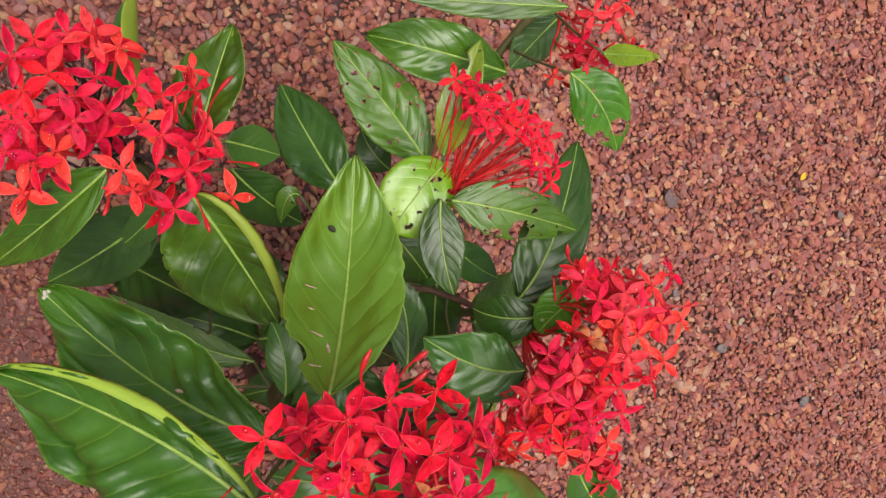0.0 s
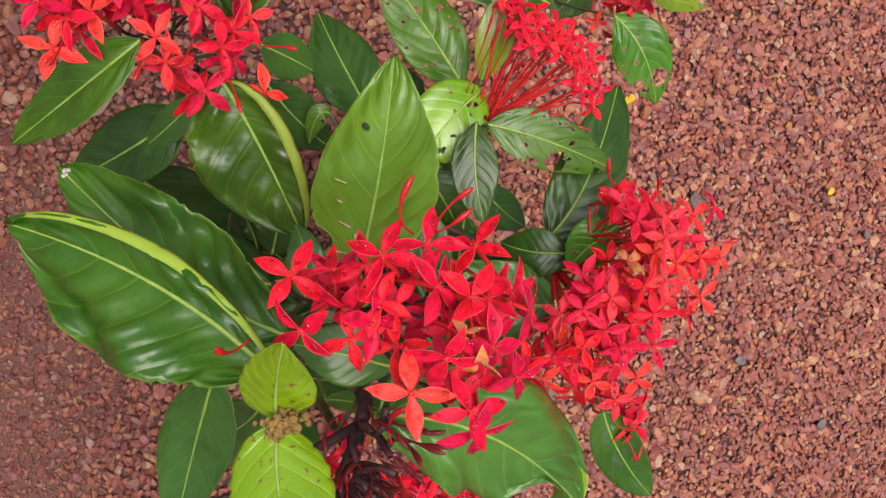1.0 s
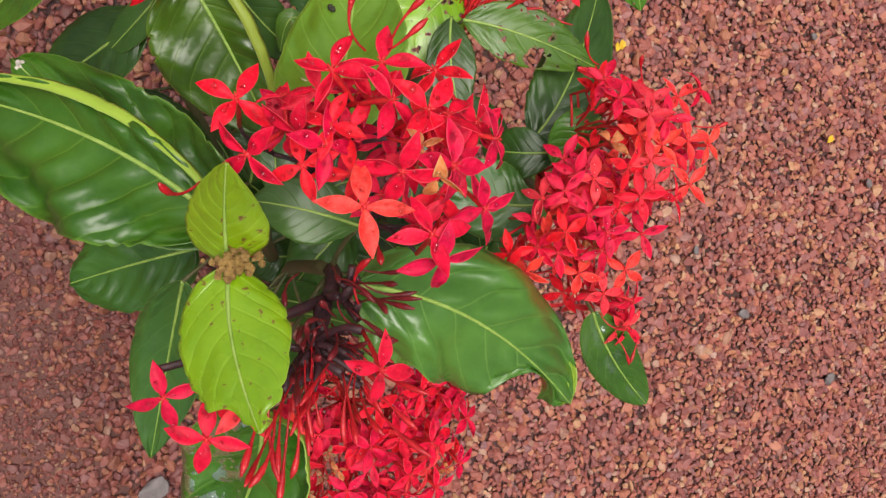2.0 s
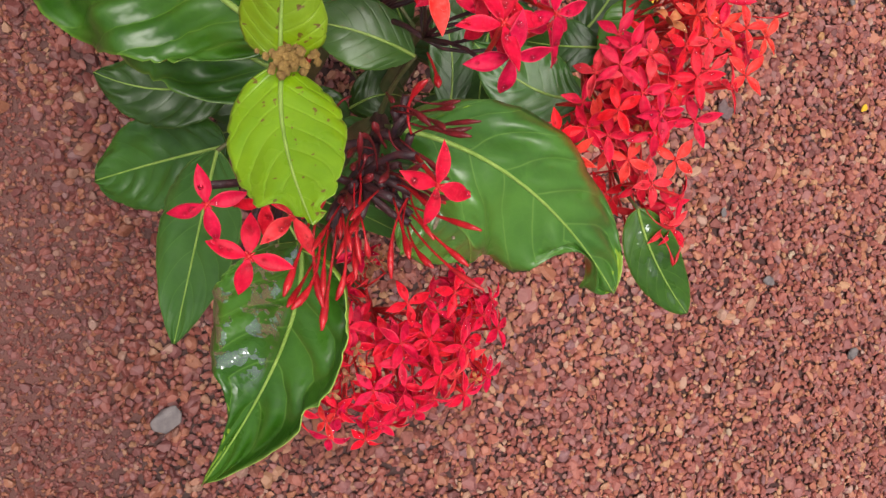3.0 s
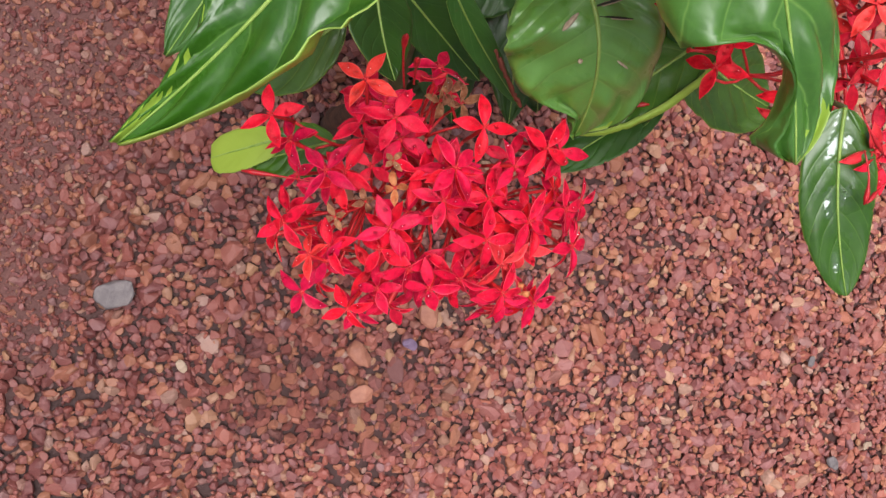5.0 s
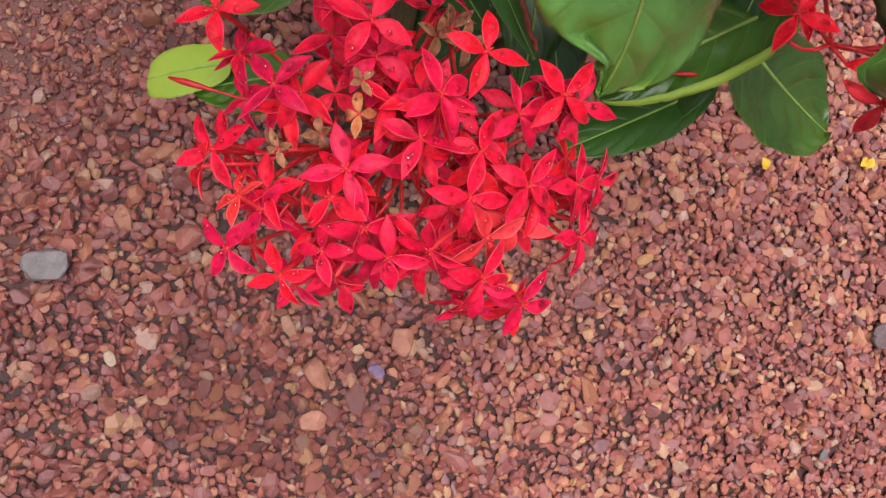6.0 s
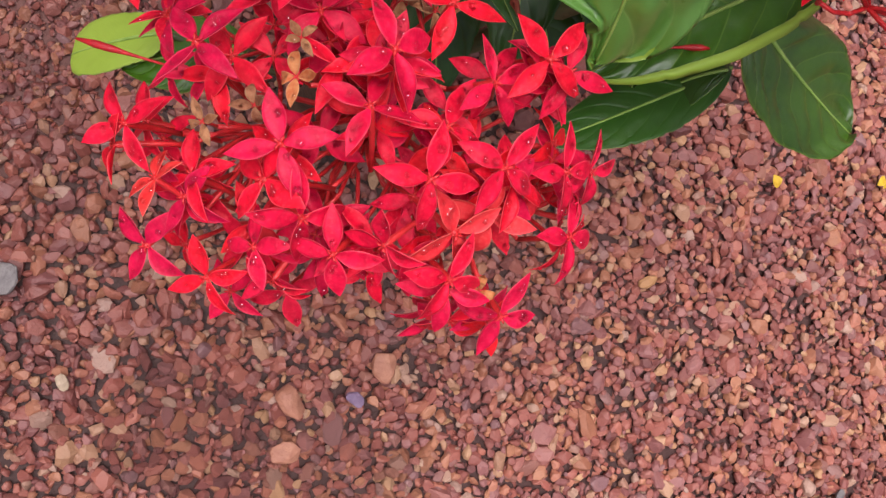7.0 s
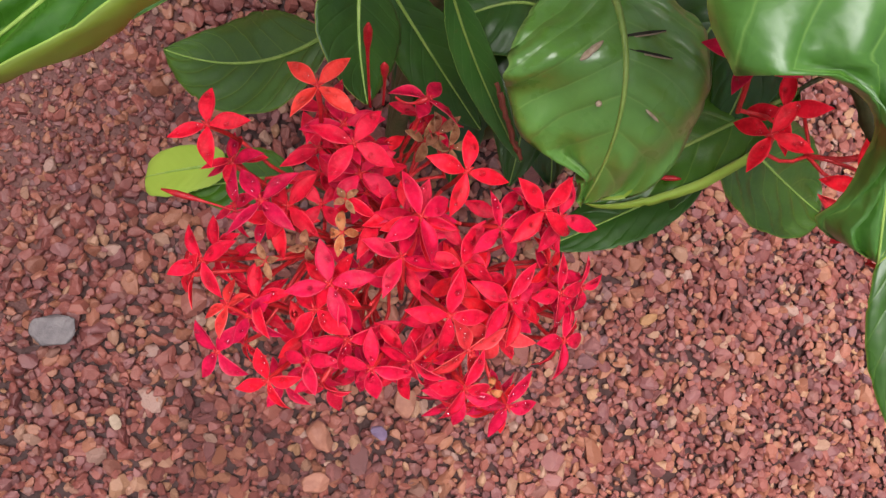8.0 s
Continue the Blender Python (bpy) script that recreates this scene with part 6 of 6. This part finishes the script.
pebble_rng = np.random.default_rng(21)


def pebble(place, size, kind, flat):
    bm = bmesh.new()
    stretch = np.array([pebble_rng.uniform(1.05, 1.35), pebble_rng.uniform(0.75, 1.0), flat * 0.75]) * size
    for k in range(26):
        bm.verts.new(unit(pebble_rng.normal(0, 1, 3)) * stretch * pebble_rng.uniform(0.92, 1.05))
    bmesh.ops.convex_hull(bm, input=bm.verts[:])
    bmesh.ops.delete(bm, geom=[v for v in bm.verts if not v.link_faces], context="VERTS")
    bmesh.ops.bevel(bm, geom=bm.edges[:], offset=size * 0.05, segments=1, affect="EDGES")
    bmesh.ops.rotate(bm, verts=bm.verts, matrix=Matrix.Rotation(pebble_rng.uniform(0, 6.28), 3, "Z"))
    me = bpy.data.meshes.new("pebble")
    bm.to_mesh(me)
    bm.free()
    me.materials.append(M["pebble_" + kind])
    ob = new("pebble", me)
    ob.location = place
    return tagged(ob, PEBBLES[kind][2], "stone", "odd stones on the gravel")


M["fallen"] = petal_material("petal_fallen", (0.62, 0.36, 0.02), (0.74, 0.48, 0.05), (0.78, 0.56, 0.15), 0.6)


def fallen_petal(place):
    a = pebble_rng.uniform(0, 6.28)
    v, f, uv, top = petal_geometry(0.012, 0.0085, a, 0.3, -0.5, pebble_rng, 0.2)
    ob = new("fallen_petal", mesh_from("fallen_petal", v, f, ("fallen",), None, uv))
    ob.location = place
    return tagged(ob, "fallen yellow petal lying on red gravel", "petal", "fallen petals")


pebble((-0.2541, -0.4844, 0.0080), 0.0141, 'grey', 0.50)
pebble((0.5973, -0.6407, 0.0080), 0.0097, 'grey', 0.70)
pebble((-0.1944, -0.5309, 0.0080), 0.0048, 'cream', 0.80)
pebble((-0.0539, -0.4940, 0.0080), 0.0125, 'rust', 0.70)
pebble((-0.0038, -0.4492, 0.0080), 0.0115, 'rust', 0.60)
pebble((0.1663, -0.3176, 0.0080), 0.0068, 'ochre', 0.70)
pebble((0.4087, -0.4141, 0.0080), 0.0057, 'grey', 0.60)
pebble((-0.0455, -0.5292, 0.0080), 0.0100, 'rust', 0.60)
pebble((-0.0023, -0.6565, 0.0080), 0.0048, 'cream', 0.80)
pebble((0.3851, -0.6878, 0.0080), 0.0048, 'cream', 0.80)
pebble((0.7038, -0.3945, 0.0080), 0.0075, 'grey', 0.80)
pebble((0.5079, -0.4854, 0.0080), 0.0041, 'cream', 0.80)
pebble((0.4232, -0.2903, 0.0080), 0.0090, 'dark', 0.70)
pebble((0.5816, -0.2257, 0.0080), 0.0061, 'ochre', 0.70)
pebble((0.6361, -0.1898, 0.0080), 0.0053, 'grey', 0.70)
pebble((0.5046, -0.4888, 0.0080), 0.0041, 'cream', 0.70)
pebble((0.4674, -0.5119, 0.0080), 0.0079, 'grey', 0.60)
pebble((-0.0138, -0.4780, 0.0080), 0.0060, 'purple', 0.80)
pebble((0.4250, -0.2978, 0.0080), 0.0090, 'dark', 0.70)
fallen_petal((0.3340, -0.1631, 0.0110))
fallen_petal((0.2361, -0.1963, 0.0110))
fallen_petal((0.3446, -0.1502, 0.0110))
fallen_petal((0.6454, -0.3179, 0.0110))

# ---- gravel, stone by stone ----
def stone_shapes(count, points):
    """Broken pebbles: lopsided lumps with many flat sides and slightly worn edges, each with its triangles."""
    rng = np.random.default_rng(3)
    shapes = []
    for k in range(count):
        bm = bmesh.new()
        stretch = np.array([rng.uniform(1.0, 1.55), rng.uniform(0.85, 1.2), rng.uniform(0.7, 0.95)])
        flats = [(unit(rng.normal(0, 1, 3)), rng.uniform(0.42, 0.78)) for q in range(11)]
        turn = rng.uniform(0, 6.28)
        for q in range(points):
            z = 1 - 2 * (q + 0.5) / points
            a = q * 2.399963 + turn
            p = np.array([math.sqrt(1 - z * z) * math.cos(a), math.sqrt(1 - z * z) * math.sin(a), z])
            for n, d in flats:
                p = p - max(0.0, float(p @ n) - d) * n
            bm.verts.new(p * stretch * rng.uniform(0.98, 1.03))
        bmesh.ops.convex_hull(bm, input=bm.verts[:])
        bmesh.ops.delete(bm, geom=[v for v in bm.verts if not v.link_faces], context="VERTS")
        bmesh.ops.triangulate(bm, faces=bm.faces[:])
        bm.verts.index_update()
        v = np.array([q.co[:] for q in bm.verts])
        t = np.array([[q.index for q in f.verts] for f in bm.faces], dtype=np.int32)
        bm.free()
        shapes.append((v, t))
    return shapes


SHAPES = stone_shapes(40, 26)


def bare(x, y):
    """How trodden the soil is, from 0 to 1: there the stones are small and sparse."""
    d = math.hypot((x + 0.44) / 0.155, (y + 0.31) / 0.26) + 0.35 * noise.noise((x * 14, y * 14, 0.4))
    return max(0.0, min(1.0, (1.25 - d) / 0.4))


def thinning(x, y):
    """The gravel thins out into bare soil at an uneven edge."""
    inside = min(x + 0.56, 1.02 - x, y + 1.06, 0.26 - y) + 0.09 * noise.noise((x * 5, y * 5, 7.7))
    return max(0.0, min(1.0, inside / 0.16))


def scatter():
    rng = np.random.default_rng(8)
    out = []

    def put(x, y, z, r):
        out.append((x, y, z, r, int(rng.integers(len(SHAPES))), rng.uniform(0, 6.28), rng.uniform(-0.4, 0.4), rng.uniform(-0.4, 0.4)))

    for gap, share, low, high, mean, spread in ((0.0090, 0.85, -1.15, -0.65, 0.0046, 0.2), (0.0082, 0.95, -0.2, 0.35, 0.0046, 0.27), (0.0105, 0.6, 0.0, 0.6, 0.0029, 0.3)):
        row, y = 0, -1.06
        while y < 0.26:
            x = -0.56 + (row % 2) * gap * 0.5
            while x < 1.02:
                px, py = x + rng.normal(0, gap * 0.17), y + rng.normal(0, gap * 0.17)
                worn, here = bare(px, py), thinning(px, py)
                if rng.random() < share * (1 - 0.86 * worn) * here:
                    r = mean * math.exp(rng.normal(0, spread)) * (1 - 0.4 * worn)
                    if mean > 0.004 and rng.random() < 0.02:
                        r *= 1.5
                    put(px, py, soil_height(px, py) + r * rng.uniform(low, high) * (1 - 0.8 * worn) - 0.0014 * worn, r)
                for again in range(3 if worn > 0.12 and here > 0.5 and low > -1 else 0):
                    r = 0.0016 * math.exp(rng.normal(0, 0.5))
                    put(px + rng.normal(0, gap * 0.5), py + rng.normal(0, gap * 0.5), soil_height(px, py) - 0.0023, r)
                x += gap
            y += gap * 0.87
            row += 1
    return out


def stone_matrix(s):
    return Matrix.Translation(s[:3]) @ Euler((s[6], s[7], s[5])).to_matrix().to_4x4() @ Matrix.Scale(s[3], 4)


def build_gravel():
    stones = scatter()
    near = [s for s in stones if -0.16 < s[0] < 0.06 and -0.58 < s[1] < -0.44 and s[2] > -0.002][:290]
    chosen = set(id(s) for s in near)
    rest = [s for s in stones if id(s) not in chosen]
    all_v, all_t, count = [], [], 0
    for s in rest:
        m = np.array(stone_matrix(s))
        v, t = SHAPES[s[4]]
        all_v.append(v @ m[:3, :3].T + m[:3, 3])
        all_t.append(t + count)
        count += len(v)
    verts = np.concatenate(all_v).astype(np.float32)
    tris = np.concatenate(all_t).astype(np.int32)
    me = bpy.data.meshes.new("gravel")
    me.vertices.add(len(verts))
    me.vertices.foreach_set("co", verts.ravel())
    me.loops.add(tris.size)
    me.loops.foreach_set("vertex_index", tris.ravel())
    me.polygons.add(len(tris))
    me.polygons.foreach_set("loop_start", np.arange(0, tris.size, 3, dtype=np.int32))
    me.polygons.foreach_set("use_smooth", [False] * len(tris))
    me.materials.append(M["gravel"])
    me.update(calc_edges=True)
    gravel = part("gravel", me, ground, "loose brick-red laterite gravel")
    gravel["kind"] = "stuff"
    meshes = []
    for v, t in SHAPES:
        meshes.append(mesh_from("stone", v, [tuple(int(i) for i in q) for q in t], ("stone",), smooth=False))
    for s in near:
        part("stone", meshes[s[4]], ground).matrix_basis = stone_matrix(s)


build_gravel()
